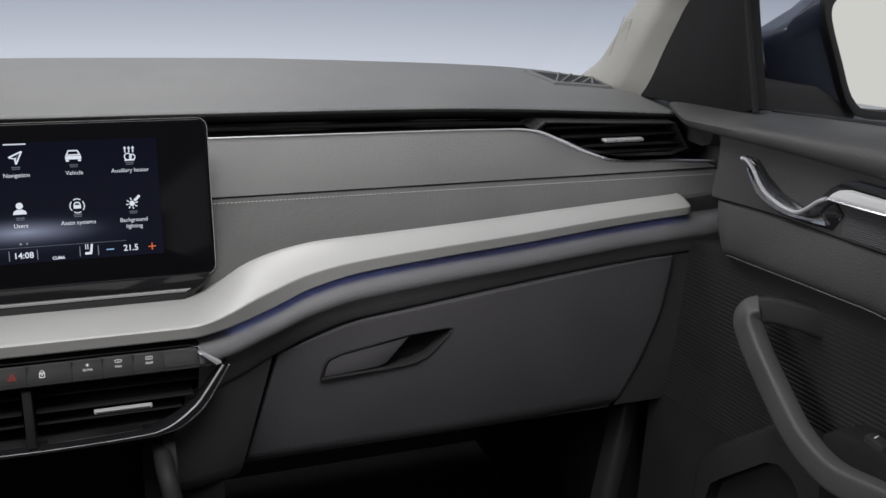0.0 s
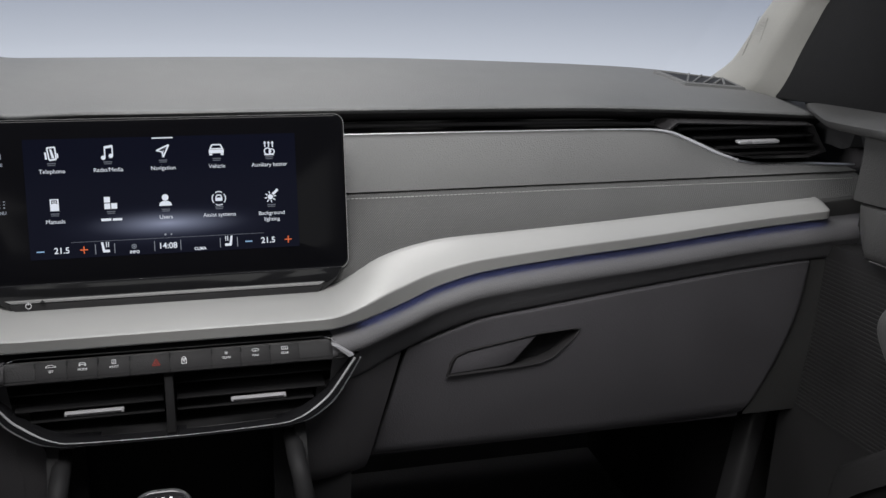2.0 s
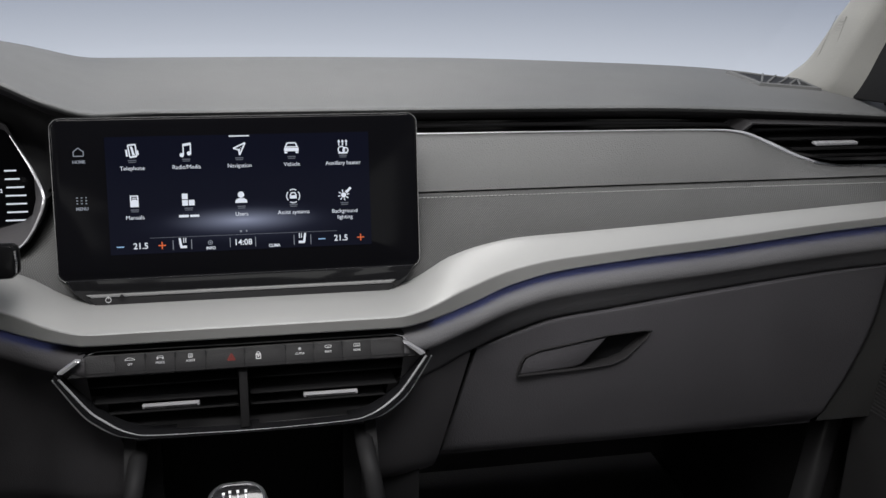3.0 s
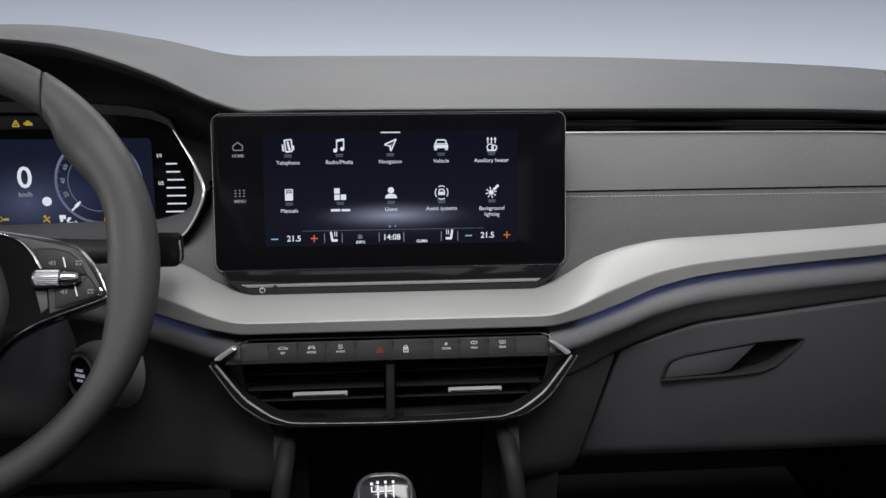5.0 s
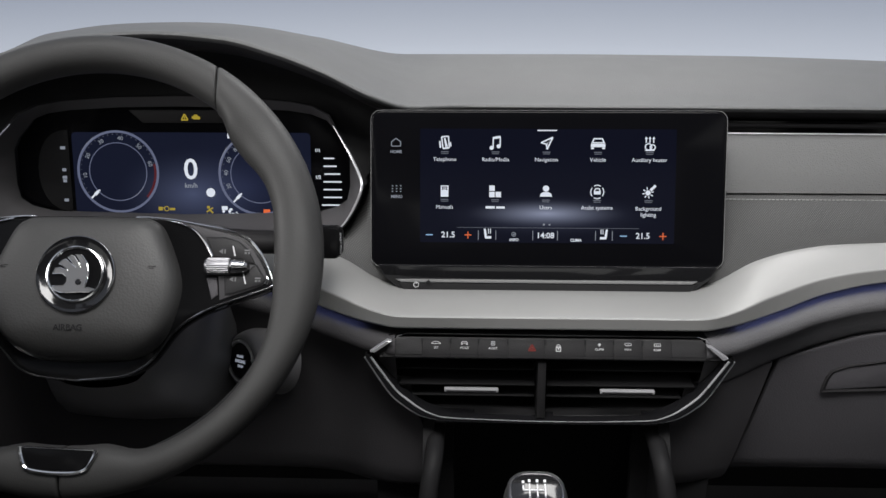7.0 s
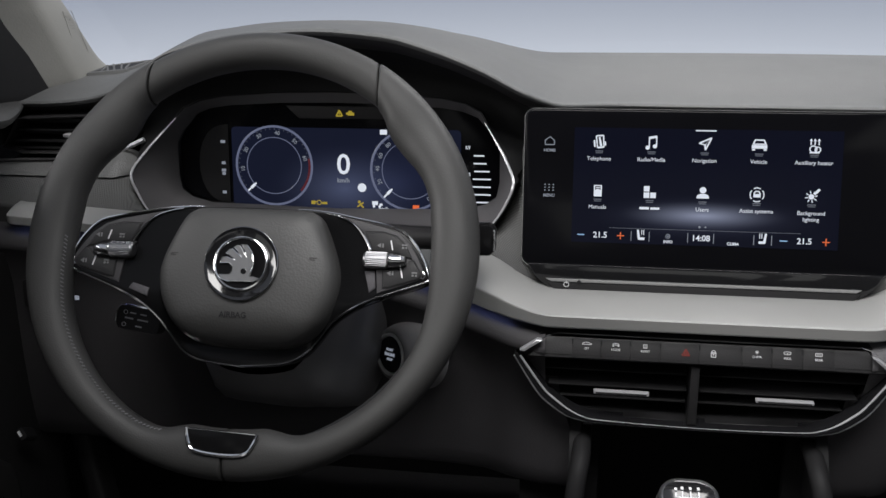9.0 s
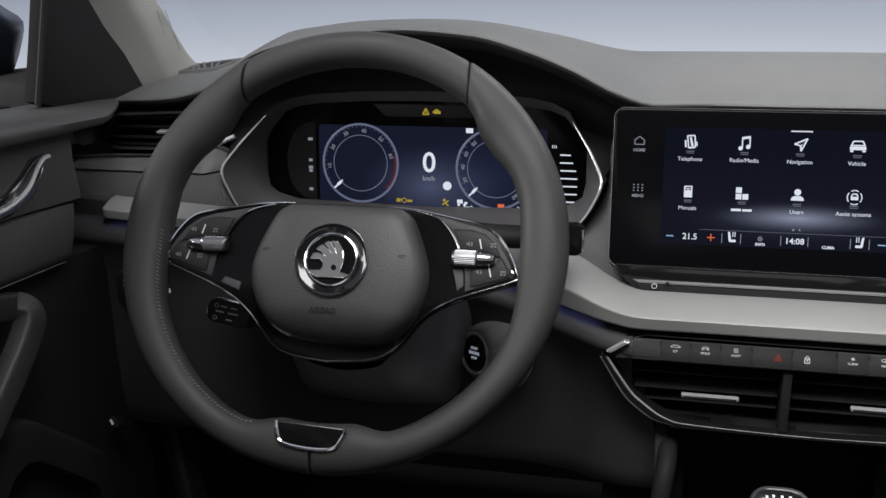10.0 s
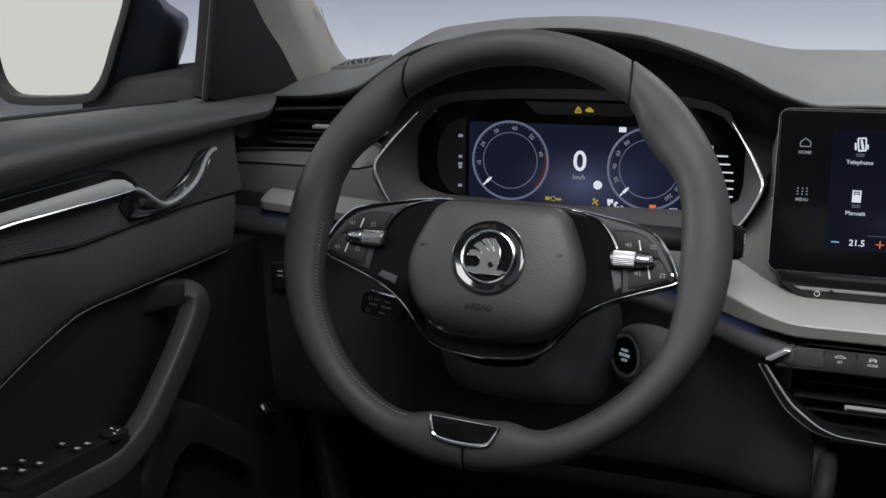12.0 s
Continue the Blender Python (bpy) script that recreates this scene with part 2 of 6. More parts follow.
GREY_PAD = surface("grey_soft_plastic", (0.084, 0.085, 0.085), 0.62, grain=0.4, grain_size=0.0016, tone=0.12)
LEATHER = surface("grey_leatherette", (0.098, 0.098, 0.097), 0.55, grain=0.7, grain_size=0.0014, tone=0.12)
FABRIC = surface("grey_woven_fabric", (0.079, 0.079, 0.078), 0.85, grain=0.8, weave=0.00155, tone=0.2, grain_size=0.0017)
THREAD = surface("grey_thread", (0.30, 0.30, 0.29), 0.7)
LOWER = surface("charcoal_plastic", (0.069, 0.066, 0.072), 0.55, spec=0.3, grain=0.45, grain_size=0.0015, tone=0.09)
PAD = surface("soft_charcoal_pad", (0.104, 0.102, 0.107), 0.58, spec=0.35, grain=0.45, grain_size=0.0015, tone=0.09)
DARK = surface("black_plastic", (0.022, 0.021, 0.022), 0.55, spec=0.2, grain=0.15, grain_size=0.0012)
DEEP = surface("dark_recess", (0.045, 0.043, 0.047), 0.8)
GLOSS = surface("piano_black", (0.010, 0.010, 0.011), 0.10, coat=0.2, smudge=0.04)
SILVER = surface("satin_silver_paint", (0.262, 0.261, 0.256), 0.40, metal=0.0, tone=0.03, grain_size=0.0006)
CHROME = surface("chrome", (0.85, 0.85, 0.86), 0.14, metal=1.0, smudge=0.03, tone=0.03)
SATIN = surface("satin_chrome", (0.62, 0.62, 0.64), 0.3, metal=1.0)
RIM = surface("wheel_leather", (0.035, 0.0345, 0.034), 0.56, spec=0.35, grain=0.16, grain_size=0.0012, tone=0.14)
AIRBAG = surface("airbag_cover", (0.040, 0.0395, 0.039), 0.52, grain=0.22, grain_size=0.0018)
BEIGE = surface("pale_pillar_trim", (0.240, 0.236, 0.220), 0.75, grain=0.2, grain_size=0.002)
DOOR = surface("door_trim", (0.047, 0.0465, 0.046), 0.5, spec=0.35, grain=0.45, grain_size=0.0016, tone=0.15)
RUBBER = surface("black_rubber", (0.018, 0.018, 0.019), 0.7, spec=0.15)
PAINT = surface("navy_car_paint", (0.014, 0.017, 0.030), 0.4, coat=0.25, smudge=0.03)
CARPET = surface("black_carpet", (0.06, 0.058, 0.061), 0.95, grain=0.8, grain_size=0.003)
MIRROR = surface("mirror_glass", (0.96, 0.955, 0.93), 0.02, metal=1.0, smudge=0.0, tone=0.0)
PRINT = surface("grey_print", (0.62, 0.62, 0.64), 0.6)
PRINT_WHITE = surface("white_print", (0.8, 0.8, 0.82), 0.6)
PRINT_DIM = surface("dim_print", (0.13, 0.13, 0.135), 0.6)
RED_PRINT = glow("red_backlit_print", (0.55, 0.05, 0.035), 0.30)
BLUE_LED = glow("blue_ambient_light", (0.27, 0.33, 0.85), 6.0)
WHITE_LIT = glow("white_display_print", (0.80, 0.85, 0.95), 0.85)
GREY_LIT = glow("grey_display_print", (0.42, 0.46, 0.55), 0.5)
FAINT_LIT = glow("faint_display_print", (0.30, 0.33, 0.42), 0.3)
ORANGE_LIT = glow("orange_display_print", (0.90, 0.16, 0.04), 0.8)
BLUE_LIT = glow("pale_blue_display_print", (0.35, 0.6, 0.95), 0.7)
AMBER_LIT = glow("amber_warning_light", (0.80, 0.60, 0.06), 0.42)
RING_LIT = glow("dial_ring_light", (0.36, 0.41, 0.66), 0.30)
SCREEN = lit_panel("touch_screen", (0.0018, 0.0026, 0.0085), [((0, 0.662), (0.078, 0.0135), (0.20, 0.22, 0.29)), ((0, 0.660), (0.110, 0.022), (0.035, 0.04, 0.065))], None)
GAUGES = lit_panel("gauge_display", (0.007, 0.009, 0.021), [((-0.357, 0.652), (0.085, 0.05), (0.05, 0.06, 0.105)), ((-0.30, 0.66), (0.09, 0.06), (0.006, 0.008, 0.022))], None)
SCREEN_GLASS = surface("screen_glass", (0.004, 0.004, 0.005), 0.10, spec=0.14, smudge=0.03)
STACK = surface("centre_stack_plastic", (0.021, 0.0205, 0.0215), 0.5, spec=0.22, grain=0.2, grain_size=0.0012)
SATIN_GREY = surface("satin_grey_strip", (0.22, 0.22, 0.22), 0.35, tone=0.05)
TAB = surface("brushed_tab", (0.58, 0.58, 0.60), 0.32, metal=0.55)
# tone of the unseen roof, set by how much light it bounces down
HEADLINER = surface("grey_headliner", (0.13, 0.128, 0.122), 0.9, grain=0.5, grain_size=0.002)
FRAME = surface("vent_chrome", (0.60, 0.60, 0.61), 0.12, metal=1.0, smudge=0.03)
TRIM = surface("satin_trim_paint", (0.58, 0.58, 0.585), 0.32, tone=0.03, grain_size=0.0006)
LEVER = surface("dark_polished_metal", (0.52, 0.52, 0.53), 0.20, metal=1.0, smudge=0.03)
# charcoal darkened for shade low on the dash; also the switch panels' own colour
KNEE = surface("knee_shade_switch_plastic", (0.047, 0.045, 0.048), 0.55, spec=0.3, grain=0.25, grain_size=0.0014)
FUNNEL = surface("gauge_surround_plastic", (0.075, 0.072, 0.075), 0.5, spec=0.3, grain=0.2, grain_size=0.0012)
# paler than the shroud's dark charcoal, making up for light missing below the wheel
SHROUD = surface("lightened_shroud_plastic", (0.16, 0.156, 0.162), 0.36, spec=0.5, grain=0.15, grain_size=0.0012)
# near-black; besides slats and switches it paints shade into recesses and gaps
SLAT = surface("slat_and_shade_black", (0.014, 0.0138, 0.0145), 0.55, spec=0.12)
SPOKE = surface("spoke_black", (0.007, 0.007, 0.0075), 0.14, spec=0.09, smudge=0.04)
SAIL = surface("sail_panel_plastic", (0.011, 0.011, 0.0115), 0.7, spec=0.12, grain=0.2, grain_size=0.0015)
WING = surface("badge_metal", (0.27, 0.27, 0.275), 0.32, metal=0.8, tone=0.04)
ROLLER = surface("ribbed_metal", (0.20, 0.20, 0.21), 0.34, metal=0.9)
GLASS = bpy.data.materials.new("clear_glass")
GLASS.use_nodes = True
nt = GLASS.node_tree
nt.nodes.remove(nt.nodes["Principled BSDF"])
mix, thru, gls = nt.nodes.new("ShaderNodeMixShader"), nt.nodes.new("ShaderNodeBsdfTransparent"), nt.nodes.new("ShaderNodeBsdfGlossy")
mix.inputs[0].default_value, gls.inputs["Roughness"].default_value = 0.015, 0.0
nt.links.new(thru.outputs[0], mix.inputs[1])
nt.links.new(gls.outputs[0], mix.inputs[2])
nt.links.new(mix.outputs[0], nt.nodes["Material Output"].inputs[0])

# ---- the studio and the shell of the car ----


def at_y(y):
    """Local x, y are the car's x, z on an upright face at y; local z points to the seats."""
    return plane_m((0, y, 0), 0)


def at_x(x):
    """Local x, y are the car's y, z on an upright face at x; local z points inboard from the right side."""
    return Matrix(((0, 0, -1, x), (1, 0, 0, 0), (0, 1, 0, 0), (0, 0, 0, 1)))


bm = bmesh.new()
bmesh.ops.create_grid(bm, x_segments=8, y_segments=8, size=60)
bmesh.ops.translate(bm, verts=bm.verts, vec=(0, 0, -0.32))
STUDIO = surface("studio_floor_paint", (0.62, 0.63, 0.66), 0.6)
solid("ground", bm, STUDIO, "pale grey painted studio floor", "floor", "structure")

# the cyclorama glows by itself, its light painted in: paler low down
back = bpy.data.materials.new("glowing_cyclorama")
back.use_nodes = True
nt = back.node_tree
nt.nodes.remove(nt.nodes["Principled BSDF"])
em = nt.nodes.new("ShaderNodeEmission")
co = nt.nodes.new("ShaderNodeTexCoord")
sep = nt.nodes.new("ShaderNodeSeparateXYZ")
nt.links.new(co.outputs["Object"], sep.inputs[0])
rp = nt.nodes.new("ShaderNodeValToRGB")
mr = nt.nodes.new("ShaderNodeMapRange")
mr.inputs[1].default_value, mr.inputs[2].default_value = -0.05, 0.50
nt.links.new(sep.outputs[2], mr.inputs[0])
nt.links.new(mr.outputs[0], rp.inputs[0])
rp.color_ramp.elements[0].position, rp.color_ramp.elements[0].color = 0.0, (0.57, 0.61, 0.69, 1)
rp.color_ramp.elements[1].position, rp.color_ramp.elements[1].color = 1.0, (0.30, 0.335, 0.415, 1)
# a whiter glow behind the car, for what the mirrors show
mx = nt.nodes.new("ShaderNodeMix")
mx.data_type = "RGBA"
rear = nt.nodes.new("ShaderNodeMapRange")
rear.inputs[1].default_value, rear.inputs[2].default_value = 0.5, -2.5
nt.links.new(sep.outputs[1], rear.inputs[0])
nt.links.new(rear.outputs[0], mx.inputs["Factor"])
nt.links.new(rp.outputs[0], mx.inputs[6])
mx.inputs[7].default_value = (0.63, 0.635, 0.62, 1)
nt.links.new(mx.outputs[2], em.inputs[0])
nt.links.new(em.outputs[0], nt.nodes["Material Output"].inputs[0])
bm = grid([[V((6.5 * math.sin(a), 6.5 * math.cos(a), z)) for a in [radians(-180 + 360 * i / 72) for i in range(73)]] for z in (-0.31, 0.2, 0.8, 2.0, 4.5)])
solid("backdrop", bm, back, "pale blue grey studio cyclorama that glows by itself", "backdrop", "structure")

# floor pan, and an unseen roof, rear and sides that shape the light
solid("floor", prism(Matrix.Identity(4), [(-0.78, -1.3), (0.78, -1.3), (0.78, 1.62), (-0.78, 1.62)], -0.05, 0.0), CARPET, "black carpeted car floor", "floor", "structure")
bm = prism(Matrix.Identity(4), [(-0.62, -1.3), (0.62, -1.3), (0.60, 0.72), (-0.60, 0.72)], 1.22, 1.27, 0.02)
roof = solid("ceiling", bm, HEADLINER, "unseen grey roof with an opening for the lamp above", "ceiling", "structure")
# opening made to let the rear lamp in
cut(roof, prism(Matrix.Identity(4), rounded(0.78, 0.42, 0.06, 5, 0, 0.47), 1.1, 1.4))
solid("wall_rear", prism(at_y(-1.25), [(-0.75, 0), (0.75, 0), (0.72, 0.82), (-0.72, 0.82)], 0, -0.06), DARK, "unseen dark cabin rear that shapes the light", "wall", "structure")
solid("wall_front", prism(at_y(1.56), [(-0.75, 0), (0.75, 0), (0.75, 0.62), (-0.75, 0.62)], -0.04, 0.0), DEEP, "black firewall behind the dashboard", "wall", "structure")
for s, nm in ((1, "wall_right"), (-1, "wall_left")):
    solid(nm, flip(prism(at_x(0.80), [(-1.3, 0), (0.30, 0), (0.30, 0.80), (-0.05, 0.81), (-0.13, 1.22), (-0.23, 1.22), (-0.20, 0.81), (-1.12, 0.82), (-1.18, 1.22), (-1.3, 1.22)], -0.02, 0.16), s), DARK, "unseen dark cabin side with pillars that shapes the light", "wall", "structure")
    solid("kick_panel", flip(prism(at_x(0.74), [(0.93, 0), (1.56, 0), (1.56, 0.64), (1.02, 0.66), (0.95, 0.6)], -0.02, 0.03), s), DARK, "dark footwell side panel below the dashboard", "panel", "structure")

# ---- dashboard ----
dash = thing("dashboard", (0, 1.2, 0.4), "two-tone grey dashboard with silver trim and stitched panel", "dashboard")
zB = spl((-.74, .741), (-.688, .7435), (-.664, .7445), (-.64, .7465), (-.619, .7495), (-.604, .753), (-.585, .759), (-.55, .779), (-.50, .805), (-.43, .8205), (-.36, .8255), (-.294, .8205), (-.246, .8075), (-.205, .790), (-.163, .766), (-.125, .751), (-.08, .748), (.18, .747), (.41, .745), (.63, .735), (.74, .728))
yB = spl((-.74, 1.05), (-.6, 1.035), (-.52, .995), (-.45, .985), (-.25, .985), (-.16, 1.005), (-.08, 1.05), (.74, 1.05))
zA = spl((-.74, .735), (-.703, .746), (-.68, .7515), (-.645, .7545), (-.625, .760), (-.613, .765), (-.60, .7765), (-.585, .7867), (-.558, .7940), (-.458, .803), (-.334, .80), (-.254, .789), (-.148, .769), (0, .769), (.22, .767), (.43, .760), (.55, .754), (.62, .748), (.74, .730))
XS = [-.74 + 1.48 * i / 148 for i in range(149)]
rows = []
for f in ((.0065, -.0062), (.0035, -.0048), (.0012, -.0030), (.0005, -.0012), (.0018, .0004), (.006, .0010), (.014, .001)):
    rows.append([V((x, yB(x) + f[0], zB(x) + f[1])) for x in XS])
for s in (.2, .4, .6, .8, 1.0):
    rows.append([V((x, yB(x) + .014 + s * (1.25 - yB(x) - .014), zB(x) + .001 + s * (zA(x) - zB(x) - .001) + (.004 + .02 * max(0, zB(x) - .75)) * math.sin(math.pi * s))) for x in XS])
rows += [[V((x, y, zA(x) + dz)) for x in XS] for y, dz in ((1.33, -.014), (1.42, -.035), (1.52, -.065), (1.53, -.12))]
part("top_pad", grid(rows), GREY_PAD, dash, "grey soft-touch top with a hood over the gauges", 60)

part("lip_underside", grid([[V((x, yB(x) + a, zB(x) + b)) for x in XS] for a, b in ((.0045, -.0052), (.008, -.0085), (.020, -.0145), (.045, -.021))]), DARK, dash, "black underside of the lip", 60)

# stitched panel, upper and lower halves
zD = spl((.10, .724), (.42, .722), (.495, .7205), (.52, .7175), (.548, .707), (.584, .692), (.621, .683), (.68, .681), (.745, .678))
yD = spl((.10, 1.04), (.5, 1.04), (.62, 1.025), (.745, 1.02))
zU = spl((0, .594), (.13, .594), (.148, .597), (.164, .605), (.19, .621), (.224, .632), (.258, .6375), (.32, .6405), (.4, .6445), (.52, .652), (.624, .658), (.74, .664))
zL = spl((0, .5825), (.13, .5825), (.16, .5832), (.18, .5855), (.204, .590), (.247, .603), (.287, .612), (.373, .621), (.45, .627), (.574, .639), (.66, .645), (.74, .65))
yL = spl((0, .890), (.13, .890), (.16, .900), (.204, .919), (.247, .929), (.3, .931), (.74, .935))
ZS = spl((.10, .675), (.61, .676), (.745, .6765))
hexlow = spl((-.62, .72), (-.558, .683), (-.544, .640), (-.52, .630), (-.2, .632), (-.186, .65), (-.173, .682), (-.166, .72))


def panel_rows(x, low):
    a = abs(x)
    top = edge_z = zD(a) + (.0055 if x < 0 else 0)
    if x < -.1:
        top = min(top, hexlow(x)) if -.60 < x < -.166 else top
    st = min(ZS(a), top - .001)
    d, u = (yD(a), top), (.964, zU(a) - .003)
    ys = d[0] + (1.0 - d[0]) * ((top - st) / max(edge_z - ZS(a), .004) if top < edge_z - 1e-6 else 1)
    if not low:
        return [V((x, d[0] + .02, d[1] - .004)), V((x, d[0] + .003, d[1] - .0005))] + [V((x, d[0] + (ys - d[0]) * s - .004 * math.sin(math.pi * s), d[1] + (st + .0012 - d[1]) * s)) for s in (.02, .1, .25, .5, .75, .92, .985, 1)] + [V((x, ys + .006, st + .0006))]
    return [V((x, ys + .006, st - .0006))] + [V((x, ys + (u[0] - ys) * s - .004 * math.sin(math.pi * s), st - .0012 + (u[1] - st + .0012) * s)) for s in (0, .02, .1, .25, .5, .75, .9, 1)] + [V((x, u[0] + .02, u[1] - .004))]


for s in (1, -1):
    xs = [s * (.10 + .635 * i / 90) for i in range(91)]
    for low, nm, ma, lb in ((0, "padded_panel", LEATHER, "grey leatherette upper strip"), (1, "fabric_panel", FABRIC, "grey woven lower strip")):
        cols = [panel_rows(x, low) for x in xs]
        part(nm, grid([list(r) for r in zip(*cols)]), ma, dash, lb, 70)
    bm = bmesh.new()
    for i in range(150):
        a = .135 + .59 * i / 150
        x = s * a
        if x < -.166:
            continue
        w = .0030 / (ZS(a) - zU(a) + .0018)
        p = V((x, .9997 - .036 * w - .004 * math.sin(math.pi * w), ZS(a) - .0042))
        tube([p, p + V((s * .0027, 0, 0))], .00055, 5, bm)
    tagged(part("stitching", bm, THREAD, dash, "pale grey thread"), kind="stuff")
    # bright line along the top of the panel, sweeping down under the side vent
    # at the left only the stretch that catches light is built
    path = [(s * a, yD(a) - .001, zD(a) + (.0008 if s > 0 else .0063)) for a in ([.105 + i * .39 / 20 for i in range(20)] + [.495 + .2 * i / 40 for i in range(41)] if s > 0 else [.557 + .045 * i / 20 for i in range(21)])]
    ch = tube(path, [.0007 + .0020 * math.exp(-((abs(p[0]) - .56) / .05) ** 2) for p in path], 6)
    part("chrome_line", ch, TAB, dash, "thin chrome line")

# black slot above the panel
for s in (1, -1):
    xs = [s * (.10 + .64 * i / 40) for i in range(41)] if s > 0 else [s * (.575 + .165 * i / 20) for i in range(21)]
    rows = [[V((x, y if y > 0 else yD(abs(x)) + .012, (zB(x) - .018) if top else zD(abs(x)) - .004)) for x in xs] for y, top in ((1.075, 1), (1.095, 1), (1.095, 0), (-1, 0))]
    part("slot", grid(rows), GLOSS, dash, "gloss black slot above the panel")
    part("slot_rail", tube([(x, 1.068, zB(x) - .021) for x in xs], .0022, 6), DARK, dash)

# satin silver band
rows = []
xs = [-.664, -.6634, -.6622, -.660, -.657] + [-.653 + 1.306 * i / 164 for i in range(165)] + [.657, .660, .6622, .6634, .664]


def band_pts(x):
    a = abs(x)
    e = min(1.0, (.664 - a) / .007)
    e = math.sqrt(max(0, 1 - (1 - e) ** 2)) if e < 1 else 1.0
    yu, zu, yl, zl = .966, zU(a), yL(a), zL(a)
    zc, w = (zu + zl) / 2, 0.90 + 0.10 * e
    h = (.33 * ((yu - yl) * .39 + (zu - zl) * .92) - .0016) / .92
    k = min(1, max(0, (a - .12) / .10))
    yc, zt = yl - .0008 + .0013 * k, zl + h + .0018 * k
    face = [(yc + (yu - yc) * t, zt + (zu - zt) * t + .0088 * t * (1 - t)) for t in (.85, .7, .5, .3, .15, .08, .05)]
    edge = [(yc + (yu - yc) * t, zt + (zu - zt) * t + .0088 * t * (1 - t)) for t in (.03, .012)]
    low = [(yc + (yl + .0006 - yc) * t, zt - .0008 + (zl + .0018 - zt + .0008) * t) for t in (0, .08, .3, .6, .9, 1)]
    q = [(yu + .01, zu - .004), (yu, zu)] + face + edge + low + [(yl + .0022, zl + .0004), (yl + .006, zl - .0012), (yl + .03, zl - .0015), (yu + .01, zl + .002)]
    return [V((x, y + (1 - e) * .01, zc + (z - zc) * w)) for y, z in q]


rows = [list(r) for r in zip(*[band_pts(x) for x in xs])]
part("silver_band", grid(rows, close_v=True, caps=True), SILVER, dash, "satin silver band", 42)
for s in (1, -1):
    part("ambient_light", tube([(s * a, yL(a) + .0090, zL(a) - .0014) for a in [.165 + .495 * i / 60 for i in range(61)]], [.0007 - .0003 * min(1, max(0, i - 18) / 16) for i in range(61)], 6), BLUE_LED, dash, "thin blue light line")

# lower dashboard below the light line
zG = spl((.0, .52), (.13, .520), (.18, .527), (.207, .5365), (.251, .553), (.285, .563), (.33, .5685), (.45, .583), (.58, .596), (.645, .600), (.74, .604))
yF = spl((0, .905), (.12, .908), (.16, .916), (.20, .932), (.25, .937), (.74, .94))


def lower_rows(x, to_glove):
    a = abs(x)
    yl, zl, zg, yf = yL(a), zL(a), zG(a), yF(a)
    q = [(yl + .03, zl - .0055), (yl + .013, zl - .0066), (yl + .005, zl - .0084), (yl - .0012, zl - .0118), (yl - .0046, zl - .017), (yl - .0056, zl - .022), (.6 * yl + .4 * yf - .0065, zl - .22 * (zl - zg) - .014), (.25 * yl + .75 * yf - .0045, zg + .25 * (zl - zg)), (yf - .0030, zg + .004), (yf - .0015, zg + .0010), (yf + .005, zg + .0006)]
    if not to_glove:
        q = q[:-2] + [(yf + .001, zg - .02), (yf + .002, .46), (yf + .004, .43), (yf + .007, .412), (yf + .014, .405), (yf + .05, .402)]
    return [V((x, y, z)) for y, z in q]


xs = [.135 + .605 * i / 90 for i in range(91)]
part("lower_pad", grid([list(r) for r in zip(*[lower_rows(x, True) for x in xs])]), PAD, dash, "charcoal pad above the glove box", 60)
# LOWER's charcoal in a darker copy, for the shade under the wheel
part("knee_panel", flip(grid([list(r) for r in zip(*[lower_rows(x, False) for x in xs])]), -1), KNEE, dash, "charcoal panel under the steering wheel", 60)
# pieces beside the glove box
slit = spl((.38, .174), (.412, .181), (.463, .193), (.498, .202), (.529, .2105), (.56, .218))
right = spl((.38, .594), (.404, .603), (.432, .613), (.479, .629), (.547, .645), (.596, .649), (.62, .650))
st = spl((.40, .106), (.47, .108), (.50, .120), (.53, .125))
rows = []
for z, dy in ((.536, .004), (.533, .001), (.515, .001), (.50, .0012), (.48, .0028), (.46, .0055), (.44, .0092), (.425, .0130), (.412, .0175), (.405, .024), (.402, .06)):
    xs = [st(z) + (slit(z) - .0042 - st(z)) * i / 8 for i in range(9)]
    rows.append([V((x, yF(x) + dy, min(z, zG(x) + .004) if z > .52 else z)) for x in xs] + [V((xs[-1] + .0003, yF(xs[-1]) + dy + .016, z))])
bm = grid(rows)
# beside the console the same darker copy carries the shade
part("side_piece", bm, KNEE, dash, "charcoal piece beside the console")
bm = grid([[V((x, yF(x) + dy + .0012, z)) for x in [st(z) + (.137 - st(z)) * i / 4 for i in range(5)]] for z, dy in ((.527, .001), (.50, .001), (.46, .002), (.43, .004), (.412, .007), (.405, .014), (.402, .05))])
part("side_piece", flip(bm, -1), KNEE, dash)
# the darker door trim colour here stands in for shade near the door
bm = grid([[V((x, .94 + dy + .04 * (x > .673), z)) for x in [right(z) + .0006 + (.672 - right(z)) * i / 8 for i in range(9)] + [.6735]] for z, dy in ((.6, 0), (.56, .0006), (.52, .0022), (.49, .0045), (.46, .0080), (.43, .0122), (.412, .0160), (.404, .028), (.40, .07))])
part("side_piece", bm, DOOR, dash)
# near-black backing, so the slits round the lid look shaded
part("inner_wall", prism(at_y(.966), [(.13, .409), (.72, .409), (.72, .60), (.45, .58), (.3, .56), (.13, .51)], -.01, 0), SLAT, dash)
# added dark sheets behind the gap by the doors, for its shade
for s in (1, -1):
    part("end_gap_shade", flip(prism(at_x(.765), [(.90, .10), (1.45, .10), (1.45, .66), (1.06, .705), (.96, .715), (.90, .70)], -.01, 0), s), DEEP, dash)
